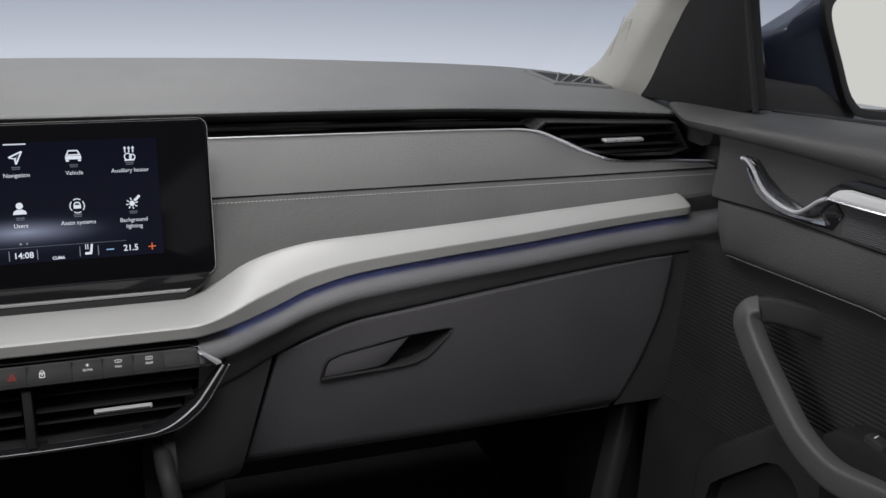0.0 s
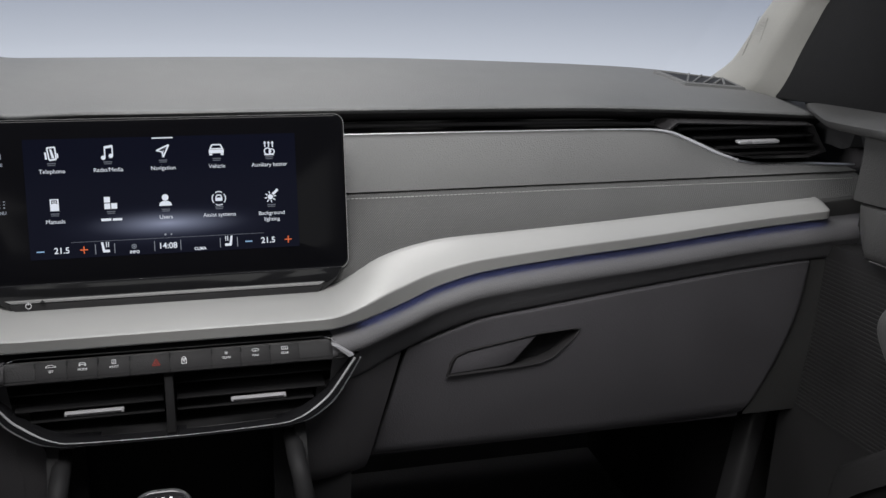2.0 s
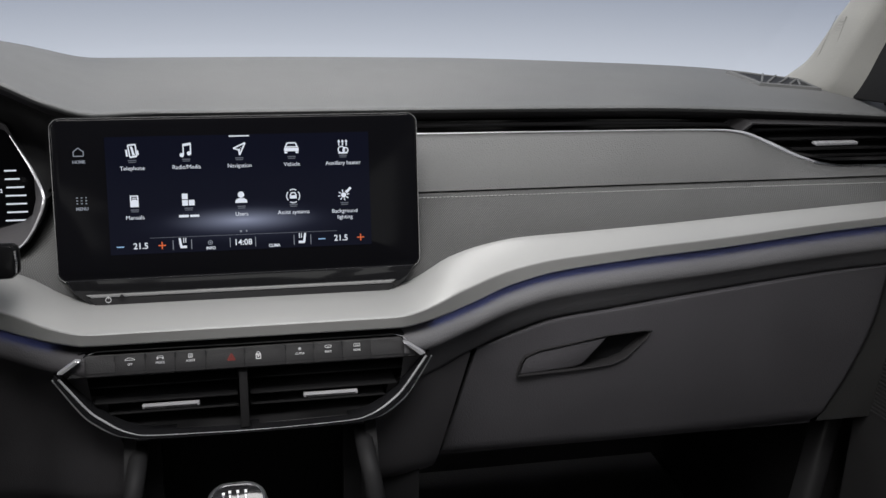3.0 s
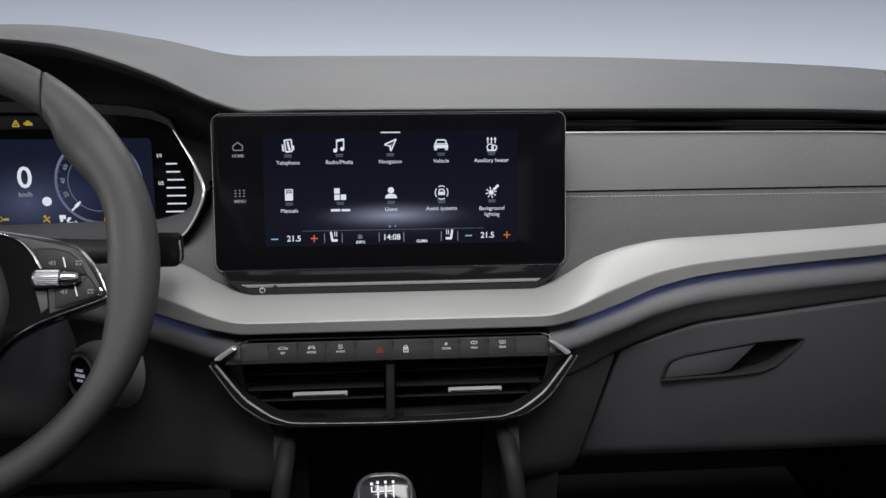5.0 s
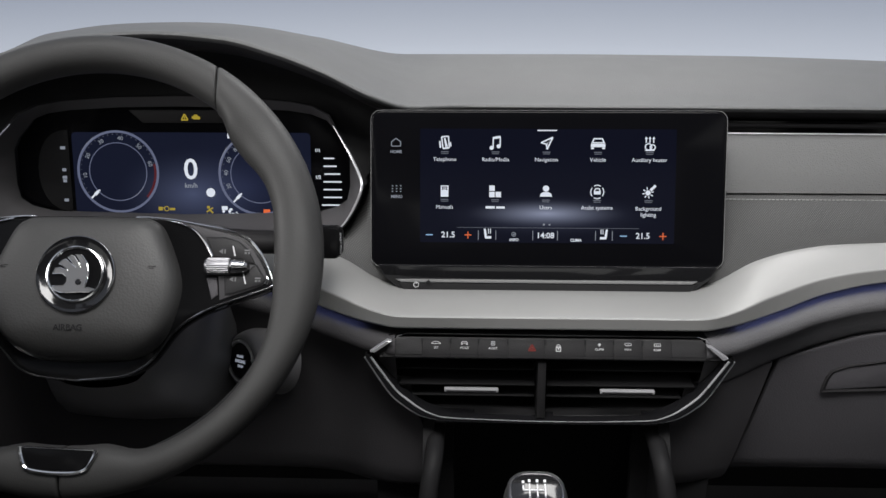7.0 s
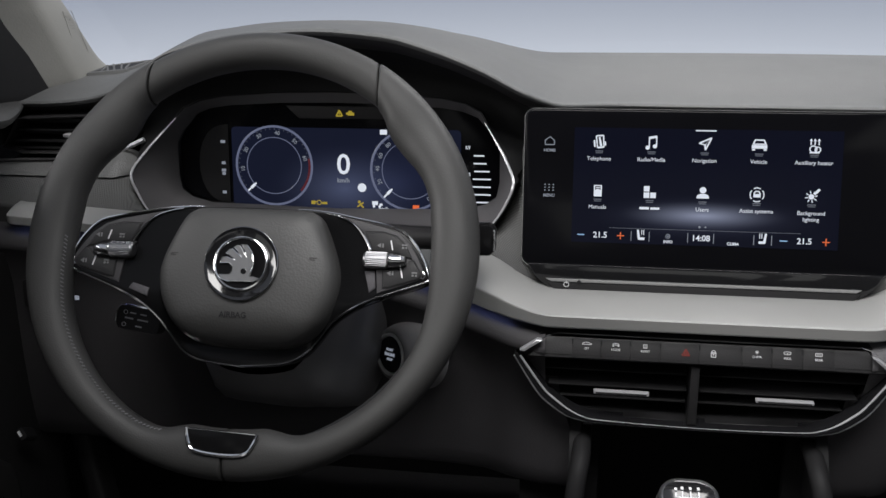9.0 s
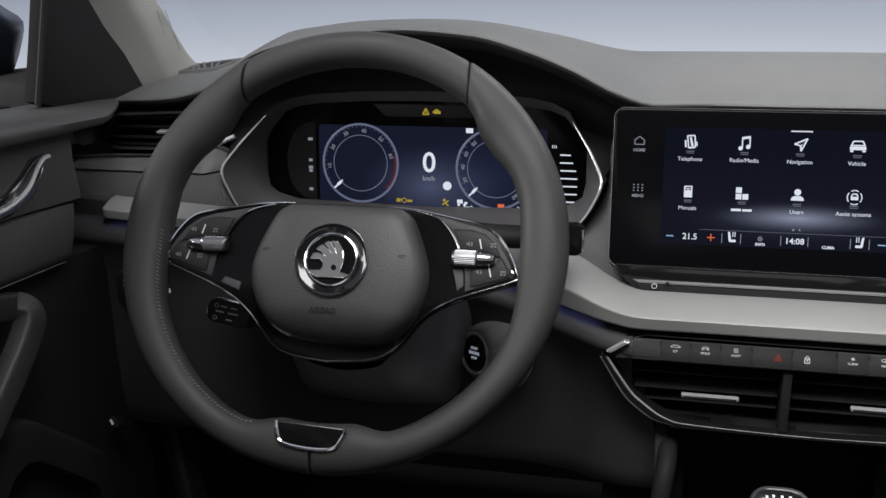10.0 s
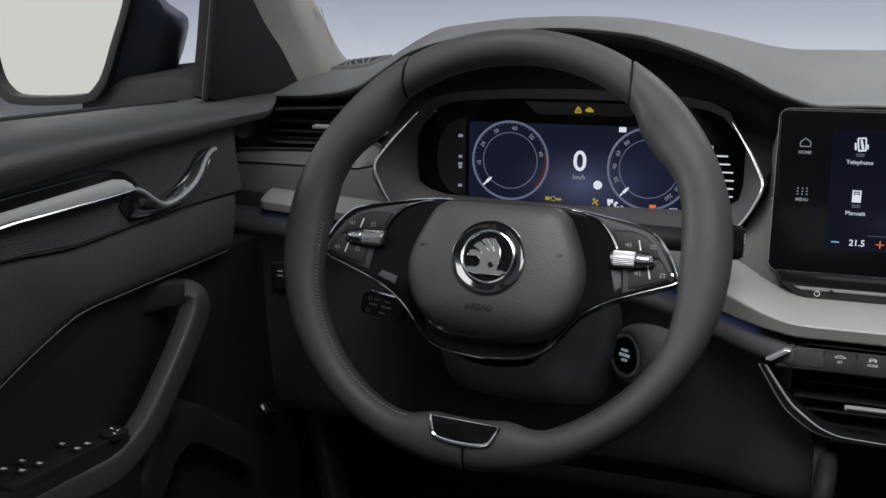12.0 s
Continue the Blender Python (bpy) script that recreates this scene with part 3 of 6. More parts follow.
# end pieces darkened likewise, for the shade at the band's ends
for s in (1, -1):
    part("band_end_piece", flip(prism(at_y(.958), [(.645, .598), (.735, .602), (.738, .662), (.645, .657)], -.012, 0, .004, 3), s), DOOR, dash)
part("underside", prism(Matrix.Identity(4), [(-.74, .968), (-.14, .968), (-.12, 1.5), (.12, 1.5), (.14, .968), (.74, .968), (.74, 1.53), (-.74, 1.53)], .411, .416), RUBBER, dash)

# grilles by the windscreen pillars
for s in (1, -1):
    g = thing("defroster_grille", (s * .635, 1.18, .75), "dark slotted side defroster grille in the dashboard top", "vent", "side defroster grilles")
    quad = [V((.590, 1.212, 0)), V((.684, 1.212, 0)), V((.674, 1.150, 0)), V((.598, 1.150, 0))]
    if s < 0:
        # kept clear of the hood over the gauges
        quad = [V((.632, 1.225, 0)), V((.690, 1.225, 0)), V((.682, 1.165, 0)), V((.636, 1.165, 0))]
    mid = sum(quad, V()) / 4

    def lay(p, dz=0.0):
        """Lays a point of the grille on the dashboard's top."""
        w = (p.y - 1.064) / .186
        x = s * p.x
        return V((x, p.y, zB(x) + w * (zA(x) - zB(x)) + (.004 + .02 * max(0, zB(x) - .75)) * math.sin(math.pi * w) + dz + .0022))

    def ring(k, dz):
        return [lay(mid + (p - mid) * k, dz) for p in quad]
    part("surround", grid([r + [r[0]] for r in (ring(1.10, -.004), ring(1.06, .0015), ring(.97, .0022), ring(.92, -.001))]), GREY_PAD, g)
    # no hole: a near-black sheet stands for the shaded opening
    bm = bmesh.new()
    bm.faces.new([bm.verts.new(p) for p in ring(.95, .0008)])
    bm.faces.new([bm.verts.new(p) for p in reversed(ring(.95, -.003))])
    part("opening", bm, SLAT, g)
    for k in range(5):
        t0 = (k + .5) / 5
        a, c = quad[0].lerp(quad[1], min(1, t0 + .36)), quad[3].lerp(quad[2], max(0, t0 - .20))
        part("slat", tube([lay(mid + (a - mid) * .94, .0016), lay(mid + (c - mid) * .94, .0016)], .0014, 6), GREY_PAD, g)

# ---- side air vents ----
for s in (1, -1):
    v = thing("air_vent", (s * .62, 1.03, .70), "black side air vent with a chrome tab and chrome edge", "air vent", "side air vents")
    out = [(s * .518, .7195), (s * .53, .7285), (s * .70, .7215), (s * .722, .690), (s * .70, .6835), (s * .63, .6845), (s * .59, .692), (s * .552, .708)]
    up = 0 if s > 0 else .0065
    out = [(x, z + up) for x, z in out]
    if s < 0:
        # the surround of the gauges covers the inner tip
        out = [(min(x, -.570), z) for x, z in out]
    part("duct", prism(at_y(1.075), out, -.004, 0), DEEP, v)
    part("rim", band(at_y(1.04), out, [(s * .63 + (p - s * .63) * .965, .705 + up + (q - .705 - up) * .9) for p, q in out], -.03, .002, bevel=.001), DARK, v)
    for k, (z, a, b) in enumerate(((.7195, .535, .70), (.7085, .555, .712), (.6965, .585, .716), (.689, .612, .712))):
        a = max(a, .574) if s < 0 else a
        part("slat", prism(at_y(1.05), [(s * a, z + up - .0008), (s * b, z + up - .0012), (s * b, z + up + .0008), (s * a, z + up + .0014)], -.022, .006), SLAT, v)
    part("tab", prism(at_y(1.03), rounded(.050, .0034, .0012, 3, .626 if s > 0 else -.618, .7065 + up), -.004, .004, .0009), TAB, v, "bright metal tab")
    # the left bar is black instead of satin, for the shade on that side
    part("edge_bar", tube([(s * .60, 1.024, .6872 + up), (s * .63, 1.022, .6828 + up), (s * .69, 1.02, .6822 + up), (s * .745, 1.018, .6795 + up)], .0018, 6), SATIN if s > 0 else DARK, v)

# ---- glove box ----
glove = thing("glove_box", (.42, .95, .41), "closed charcoal glove box with a recessed slanted pull", "glove box")
front, rear = [], []
STEPS_U = [0, .002, .005, .01] + [.02 + .96 * i / 40 for i in range(41)] + [.99, .995, .998, 1]
STEPS_V = [0, .006, .014, .028] + [.05 + .90 * i / 20 for i in range(21)] + [.975, .99, 1]
NU, NV = len(STEPS_U) - 1, len(STEPS_V) - 1
for i in range(NV + 1):
    v = STEPS_V[i]
    rf, rb = [], []
    for j in range(NU + 1):
        u = STEPS_U[j]
        zt = zG(.2095 + (.644 - .2095) * u) - .0005
        z = zt + (.4065 - zt) * v
        xl, xr = slit(z) + .0016, right(z) - .0004
        x = xl + (xr - xl) * u
        e = min(u * (xr - xl), (1 - u) * (xr - xl), v * (zt - .4065), (1 - v) * (zt - .4065) * .5)
        roll = .0028 * max(0, 1 - e / .0014) ** 2
        y = .9375 - .005 * math.sin(math.pi * u) + roll + .022 * max(0, v - .12) ** 2 + .012 * max(0, (v - .90) / .10) ** 2
        rf.append(V((x, y, z))), rb.append(V((x, .962, z)))
    front.append(rf), rear.append(rb)
bm = grid(front)
grid(rear, bm)
n1 = (NU + 1) * (NV + 1)
bm.verts.ensure_lookup_table()
vf, vr = [[bm.verts[i * (NU + 1) + j] for j in range(NU + 1)] for i in range(NV + 1)], [[bm.verts[n1 + i * (NU + 1) + j] for j in range(NU + 1)] for i in range(NV + 1)]
for (A, B) in ((vf[0], vr[0]), (vf[-1], vr[-1]), ([r[0] for r in vf], [r[0] for r in vr]), ([r[-1] for r in vf], [r[-1] for r in vr])):
    for j in range(len(A) - 1):
        bm.faces.new((A[j], A[j + 1], B[j + 1], B[j]))
bmesh.ops.recalc_face_normals(bm, faces=bm.faces)
# added dark strip over the lid's flank, so the gap looks shaded
part("gap_strip", grid([[r_[0] + V((-.0004, .0004, 0)) for r_ in front], [V((r_[0].x - .0004, .968, r_[0].z)) for r_ in front]]), SLAT, glove, "black strip for the shade in the gap beside the lid")
lid = part("lid", bm, LOWER, glove, "charcoal grained lid", 60)
pull = [(.2545, .5045), (.258, .519), (.262, .526), (.275, .5315), (.345, .5435), (.385, .5465), (.392, .5455), (.388, .538), (.366, .5165), (.352, .5105), (.33, .508)]
cut(lid, prism(at_y(.90), pull, -.052, .02))
# near-black back plate puts the recess's shade into its colour
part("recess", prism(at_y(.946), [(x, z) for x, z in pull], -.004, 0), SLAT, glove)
part("pull_rim", band(at_y(.9325), pull, [(.318 + (p - .318) * .972, .526 + (q - .526) * .90) for p, q in pull], -.018, .0006, bevel=.0006), DARK, glove)
part("pull_flap", prism(at_y(.937), [(.258, .507), (.2605, .5175), (.264, .5245), (.276, .529), (.338, .5395), (.345, .5405), (.322, .514), (.313, .511)], -.008, .0035, .001), LOWER, glove, "charcoal pull flap")

# ---- centre air vents and buttons ----
cv = thing("centre_air_vent", (0, .90, .495), "wide black centre air vent with chrome frame and button row", "air vent")
hexo = [(-.1615, .5565), (-.137, .5765), (.134, .5755), (.160, .556), (.142, .526), (.131, .509), (.118, .4995), (.104, .4965), (0, .494), (-.102, .4965), (-.116, .4995), (-.130, .509), (-.1425, .526)]
part("housing", prism(at_y(.945), hexo, -.004, 0), SLAT, cv)
part("shell", band(at_y(.90), [(p * 1.006, .535 + (q - .535) * 1.02) for p, q in hexo], [(p * .985, .535 + (q - .535) * .955) for p, q in hexo], -.045, .004, bevel=.002), SLAT, cv)
inner_low = [(-.1565, .5575), (-.1365, .5275), (-.1255, .5165), (-.1125, .5065), (-.1005, .5008), (-.088, .4984), (-.045, .4968), (0, .4960), (.045, .4964), (.088, .4980), (.1005, .5004), (.1125, .5060), (.1255, .5160), (.1355, .5268), (.1550, .5570)]
outer_low = [(-.1618, .5570), (-.1420, .5235), (-.1295, .5105), (-.1155, .5005), (-.1025, .4966), (-.089, .4950), (-.045, .4940), (0, .4936), (.045, .4938), (.089, .4948), (.1025, .4964), (.1155, .5000), (.1295, .5100), (.1412, .5230), (.1602, .5565)]
ins_p, out_p = smooth_line([(x, 0, z) for x, z in inner_low], 5), smooth_line([(x, 0, z) for x, z in outer_low], 5)
rows = [[V((p.x, .900, p.z)) for p in out_p], [V((p.x, .8885, p.z)) for p in out_p], [p.lerp(q, .25) + V((0, .8858, 0)) for p, q in zip(out_p, ins_p)], [p.lerp(q, .75) + V((0, .8862, 0)) for p, q in zip(out_p, ins_p)], [V((p.x, .8895, p.z)) for p in ins_p], [V((p.x, .905, p.z)) for p in ins_p]]
part("chrome_frame", grid(rows), GLOSS, cv, "dark chrome lower frame", 40)
part("frame_inner_edge", tube([p + V((0, .8868, 0)) for p in ins_p], [.0003 + .0008 * min(1, max(0, (p.z - .4965) / .016)) for p in ins_p], 6), TAB, cv, "bright chrome edge")
part("frame_outer_edge", tube([p + V((0, .8876, 0)) for p in out_p], [.0003 + .0004 * min(1, max(0, (p.z - .4945) / .016)) for p in out_p], 6), TAB, cv, "chrome edge")
for s in (-1, 1):
    facet = [(.1493, .5587), (.1534, .5603), (.1387, .5707), (.1339, .5719)] if s > 0 else [(-.1526, .5625), (-.1568, .5630), (-.1417, .5739), (-.1375, .5731)]
    part("chrome_corner", prism(plane_m((0, .8845, .0008), 0), facet, -.004, .0015, .0003, 1), TAB, cv, "chrome corner facet")
    part("corner_line", tube([(s * .1385, .8885, .5728), (s * .134, .8876, .5770), (s * .1245, .8885, .5797)], [.0004, .0004, .0004], 6), FRAME, cv)
part("top_line", tube([(-.1245, .8890, .5797), (0, .8885, .5792), (.1245, .8890, .5790)], .0005, 6), FRAME, cv, "thin chrome line")
# added filler plates, near-black for the shade beside the console
for s in (1, -1):
    part("flank", flip(prism(at_y(.936), [(.085, .26), (.160, .26), (.160, .505), (.128, .508), (.10, .494), (.085, .494)], -.012, 0), s), SLAT, cv)
# button bar, facing up a little
bar_m = plane_m((0, .8895, .5665), 28)
part("button_bar", prism(bar_m, [(-.150, -.0095), (-.134, .0092), (.132, .0092), (.149, -.0095)], -.014, -.0012, .0015), STACK, cv)
key_m = bar_m @ Matrix.Translation((0, 0, -.0012))
edges = [-.1115, -.0865, -.062, -.0365, -.004, .031, .0555, .0805, .106]
names = ["SET", "MODE", "ASSIST", "", "", "CLIMA", "MAX", "REAR"]
for k in range(8):
    a, b = edges[k] + .0003, edges[k + 1] - .0003
    key = part("button", prism(key_m, [(a, -.0090), (b, -.0090), (b, .0086), (a, .0086)], -.006, .0006, .0004), STACK, cv, "charcoal push button")
    c = (a + b) / 2
    if names[k]:
        letters(names[k], .0027, key_m @ Matrix.Translation((c, -.0005, .0007)), PRINT, key)
        mm = key_m @ Matrix.Translation((c, .0031, .0006))
        sh = {0: [("l", -.004, 0, .004, 0, .0004), ("l", -.0016, .0018, .0014, .0018, .0004), ("l", -.004, 0, -.0036, .0008, .0004), ("l", -.0036, .0008, -.0016, .0018, .0004), ("l", .0014, .0018, .0028, .0009, .0004), ("l", .0028, .0009, .004, .0006, .0004), ("l", .004, .0006, .004, 0, .0004)],
              1: [("l", -.0018, .0020, .0018, .0020, .0004), ("l", -.0018, .0020, -.0028, .0006, .0004), ("l", .0018, .0020, .0028, .0006, .0004), ("l", -.0028, .0006, .0028, .0006, .0005), ("r", -.0022, -.0003, .0011, .0009), ("r", .0022, -.0003, .0011, .0009)],
              2: [("l", -.0015, -.0008, -.0015, .0022, .0004), ("l", .0015, -.0008, .0015, .0022, .0004), ("l", -.0015, .0022, .0015, .0022, .0004), ("l", -.0015, -.0008, .0015, -.0008, .0004), ("l", -.0007, .0012, .0007, .0012, .0004), ("l", -.0007, .0002, .0007, .0002, .0004)],
              5: [("c", 0, .0005, .0007), ("l", -.0016, .0005, .0016, .0005, .0003), ("l", 0, -.0011, 0, .0021, .0003), ("l", -.0011, -.0006, .0011, .0016, .0003), ("l", -.0011, .0016, .0011, -.0006, .0003)],
              6: [("l", -.0022, 0, -.0030, .0016, .0004), ("l", .0022, 0, .0030, .0016, .0004), ("l", -.0030, .0016, 0, .0023, .0004), ("l", .0030, .0016, 0, .0023, .0004), ("l", -.0022, 0, .0022, 0, .0004), ("l", 0, -.0006, 0, .0014, .0004)],
              7: [("l", -.0026, -.0004, .0026, -.0004, .0004), ("l", -.0026, .0020, .0026, .0020, .0004), ("l", -.0026, -.0004, -.0026, .0020, .0004), ("l", .0026, -.0004, .0026, .0020, .0004), ("l", -.0008, 0, -.0008, .0014, .0004), ("l", .0008, 0, .0008, .0014, .0004)]}[k]
        part("symbol", sign(mm, sh, 0, .0003), PRINT, key)
    elif k == 3:
        mm = key_m @ Matrix.Translation((c + .0050, .0000, .0006))
        part("symbol", sign(mm, [("l", -.0032, -.0022, .0032, -.0022, .0009), ("l", -.0032, -.0022, 0, .0032, .0009), ("l", .0032, -.0022, 0, .0032, .0009), ("l", -.0014, -.0011, .0014, -.0011, .0008), ("l", -.0014, -.0011, 0, .0012, .0007), ("l", .0014, -.0011, 0, .0012, .0007)], 0, .0003), RED_PRINT, key, "red warning triangle")
    else:
        mm = key_m @ Matrix.Translation((c - .0058, .0004, .0006))
        part("symbol", sign(mm, [("o", 0, .0014, .0017, .0005), ("l", -.0021, .001, .0021, .001, .0006), ("l", -.0021, -.0028, .0021, -.0028, .0006), ("l", -.0019, -.0028, -.0019, .001, .0006), ("l", .0019, -.0028, .0019, .001, .0006), ("c", 0, -.0009, .0006)], 0, .0003), PRINT, key)
    part("gap_peg", prism(bar_m, rounded(.0012, .0045, .0005, 2, edges[k], .0055), -.002, .0002), RUBBER, cv)
part("bar_line", prism(key_m, [(-.138, -.0066), (.136, -.0066), (.136, -.0061), (-.138, -.0061)], -.002, .0008), RUBBER, cv)
for s in (-1, 1):
    x0, x1 = (-.146, -.0115) if s < 0 else (-.0005, .144)
    for k, z in enumerate((.5390, .5255, .5125)):
        ins = (.006, .014, .024)[k]
        a, b = (x0 + ins, x1) if s < 0 else (x0, x1 - ins)
        part("slat", prism(plane_m((0, .905, z), 0), [(a, -.0007), (b, -.0007), (b, .0007), (a, .0007)], -.03, .002 + .004 * (k == 1), .0004), SLAT, cv, "black horizontal slat")
    part("tab", prism(at_y(.8905), rounded(.048, .0033, .0010, 3, -.068 if s < 0 else .0695, .5252), -.001, .0032, .0008), TAB, cv, "satin metal tab")
    part("tab_groove", prism(at_y(.8868), rounded(.044, .0010, .0002, 2, -.068 if s < 0 else .0695, .5252), -.001, .0005), DARK, cv)
part("divider", prism(at_y(.893), [(-.0098, .497), (-.0022, .497), (-.0022, .552), (-.0098, .552)], -.03, .003, .0015), STACK, cv, "black centre bar")

# ---- touch screen on the dashboard ----
scr = thing("touch_screen", (0, .97, .60), "switched-on black touch screen with white menu icons", "screen")
SM = plane_m((0, .9830, .6825), 13.8)
part("casing", prism(SM, rounded(.318, .138, .008, 5, 0, 0), -.014, -.003, .002), SCREEN_GLASS, scr)
part("glass", prism(SM, rounded(.3245, .1435, .0085, 6, 0, .0008), -.004, 0, .0016, 3), SCREEN_GLASS, scr, "glossy black glass front")
part("edge", band(SM, rounded(.3265, .1455, .0095, 6, 0, .0008), rounded(.3245, .1435, .0085, 6, 0, .0008), -.005, -.0002), GLOSS, scr, "gloss black edge")
# thin pale bar drawn for the highlight round the glass
ring = [SM @ V((x, y, -.0004)) for x, y in rounded(.3258, .1448, .0092, 6, 0, .0008)]
part("edge_highlight", tube(ring, .00035, 5, closed=True), SATIN_GREY, scr, "fine pale line for the highlight on the edge")
disp = part("display", prism(SM, [(-.1172, -.0486), (.1172, -.0486), (.1172, .0563), (-.1172, .0563)], -.0005, .0003), SCREEN, scr, "lit navy menu display")
base = [(-.156, -.0705), (-.150, -.082), (-.134, -.0955), (-.124, -.0985), (.124, -.0985), (.134, -.0955), (.150, -.082), (.156, -.0705)]
part("base_trim", prism(plane_m((0, .980, .6825), 13.8), [(x, y * .97) for x, y in base], -.01, .004, .0012), GLOSS, scr, "gloss black shelf under the screen")
part("shelf_lip", prism(plane_m((0, .976, .6825), 13.8), [(-.139, -.0806), (.138, -.0806), (.133, -.0834), (-.134, -.0834)], -.006, .0034, .0008), SATIN_GREY, scr, "pale touch strip")
part("shelf_front", prism(plane_m((0, .9768, .6825), 13.8), [(-.137, -.0838), (.137, -.0838), (.130, -.0930), (.122, -.0950), (-.122, -.0950), (-.130, -.0930)], -.006, .0030, .0006), STACK, scr, "charcoal lower face of the shelf")
pm = plane_m((0, .9755, .6825), 13.8)
part("power_symbol", sign(pm @ Matrix.Translation((-.1200, -.0852, .0046)) @ Matrix.Scale(.85, 4), [("o", 0, 0, .0030, .0007), ("l", 0, .001, 0, .004, .0007)]), PRINT, scr)
part("slider_mark", sign(pm @ Matrix.Translation((-.1085, -.0832, .0046)), [("p", [(-.0025, 0), (.0025, 0), (0, .003)])]), RUBBER, scr)


def on_screen(px, py):
    """A place on the display, in millimetres from its middle."""
    return SM @ Matrix.Translation((px / 1000, py / 1000, .0004))


cols = (-94.5, -47.8, -1.0, 46.0, 93.0)
i1, l1, i2, l2 = 43.0, 28.2, -1.0, -15.8
words = [("Telephone", 0, l1), ("Radio/Media", 1, l1), ("Navigation", 2, l1), ("Vehicle", 3, l1), ("Auxiliary heater", 4, l1), ("Manuals", 0, l2), ("Users", 2, l2), ("Assist systems", 3, l2), ("Background", 4, l2 - .6), ("lighting", 4, l2 - 6.2)]
for w, c, y in words:
    letters(w, .0050, on_screen(cols[c], y), WHITE_LIT, disp, "menu_word")
part("menu_word", sign(on_screen(cols[1], l2), [("r", -.0045, 0, .0085, .0022), ("r", .005, -.0001, .0080, .0020)]), WHITE_LIT, disp)
icons = {
    (0, i1): [("l", -.0030, .0058, -.0016, -.0048, .0012), ("l", .0034, .0064, .0042, -.0040, .0012), ("l", -.0030, .0058, .0034, .0064, .0013), ("l", -.0016, -.0048, .0042, -.0040, .0016), ("p", [(-.0010, .0046), (.0006, .0048), (.0028, -.0030), (.0006, -.0034)]), ("l", -.0046, .002, -.0040, -.0042, .0015), ("l", .0052, .001, .0056, -.0030, .0011)],
    (1, i1): [("l", -.0022, -.004, -.0022, .005, .0011), ("l", .0042, -.0025, .0042, .006, .0011), ("l", -.0026, .0048, .0046, .006, .0022), ("c", -.0036, -.004, .0019), ("c", .0028, -.0026, .0019)],
    (2, i1): [("l", .0056, .0058, -.0052, .0008, .0013), ("l", .0056, .0058, .0004, -.0052, .0013), ("l", -.0052, .0008, -.0004, -.0004, .0011), ("l", -.0004, -.0004, .0004, -.0052, .0011), ("p", [(.0056, .0058), (.0010, .0008), (.0004, -.0050), (-.0004, -.0004)])],
    (3, i1): [("p", [(-.0066, .0002), (-.0066, -.0030), (.0066, -.0030), (.0066, .0002)]), ("l", -.0054, .0008, -.0038, .0046, .0012), ("l", .0054, .0008, .0038, .0046, .0012), ("l", -.0040, .0046, .0040, .0046, .0012), ("r", 0, .0010, .0122, .0010), ("r", -.0050, -.0040, .0026, .0016), ("r", .0050, -.0040, .0026, .0016)],
    (4, i1): [("l", -.0034, .001, -.0034, .0056, .0010), ("l", 0, .001, 0, .0056, .0010), ("l", .0034, .001, .0034, .0056, .0010), ("p", [(-.0048, .0045), (-.002, .0045), (-.0034, .0068)]), ("p", [(-.0014, .0045), (.0014, .0045), (0, .0068)]), ("p", [(.002, .0045), (.0048, .0045), (.0034, .0068)]), ("o", -.0012, -.0026, .0034, .0010), ("o", .0026, -.0030, .0028, .0010), ("r", 0, -.0058, .0086, .0010)],
    (0, i2): [("r", 0, -.0022, .0072, .0060), ("r", -.0030, .0028, .0012, .0048), ("r", .0030, .0028, .0012, .0048), ("r", 0, .0047, .0072, .0010), ("r", 0, .0028, .0034, .0008), ("r", 0, .0012, .0034, .0008)],
    (1, i2): [("r", -.0029, .0029, .0050, .0050), ("r", -.0029, -.0029, .0050, .0050), ("r", .0029, -.0029, .0050, .0050)],
    (2, i2): [("c", 0, .0028, .0029), ("p", [(-.0056, -.0046), (.0056, -.0046), (.0048, -.0018), (.0022, -.0004), (-.0022, -.0004), (-.0048, -.0018)])],
    (3, i2): [("r", 0, -.0008, .0062, .0030), ("l", -.0028, .0006, -.0016, .0030, .0010), ("l", .0028, .0006, .0016, .0030, .0010), ("l", -.0018, .0030, .0018, .0030, .0010)] + arc(0, 0, .0060, 140, 220, .0009, 5) + arc(0, 0, .0060, -40, 40, .0009, 5) + arc(0, .001, .0052, 55, 125, .0009, 5) + arc(0, -.001, .0052, 235, 305, .0009, 5),
    (4, i2): [("c", -.0006, -.0006, .0024)] + [("l", -.0006 + .003 * math.cos(k), -.0006 + .003 * math.sin(k), -.0006 + .0052 * math.cos(k), -.0006 + .0052 * math.sin(k), .0009) for k in [math.pi * j / 4 + .2 for j in range(8)]] + [("l", .0018, .0016, .0062, .0062, .0022)],
}
for (c, y), sh in icons.items():
    part("menu_icon", sign(on_screen(cols[c], y), sh), WHITE_LIT, disp)
    part("icon_reflection", sign(on_screen(cols[c], y), [("r", 0, -.0078, .0072, .0010), ("r", 0, -.0094, .0064, .0008)]), FAINT_LIT, disp)
part("handle_mark", sign(on_screen(-.6, 55.0), [("r", 0, 0, .0180, .0011)]), WHITE_LIT, disp)
part("page_dots", sign(on_screen(0, -31.5), [("c", -.0026, 0, .0010), ("c", .0026, 0, .0008)]), GREY_LIT, disp)
part("bar_line", sign(on_screen(1.0, -34.6), [("r", 0, 0, .168, .0004)]), FAINT_LIT, disp)
by = -41.6
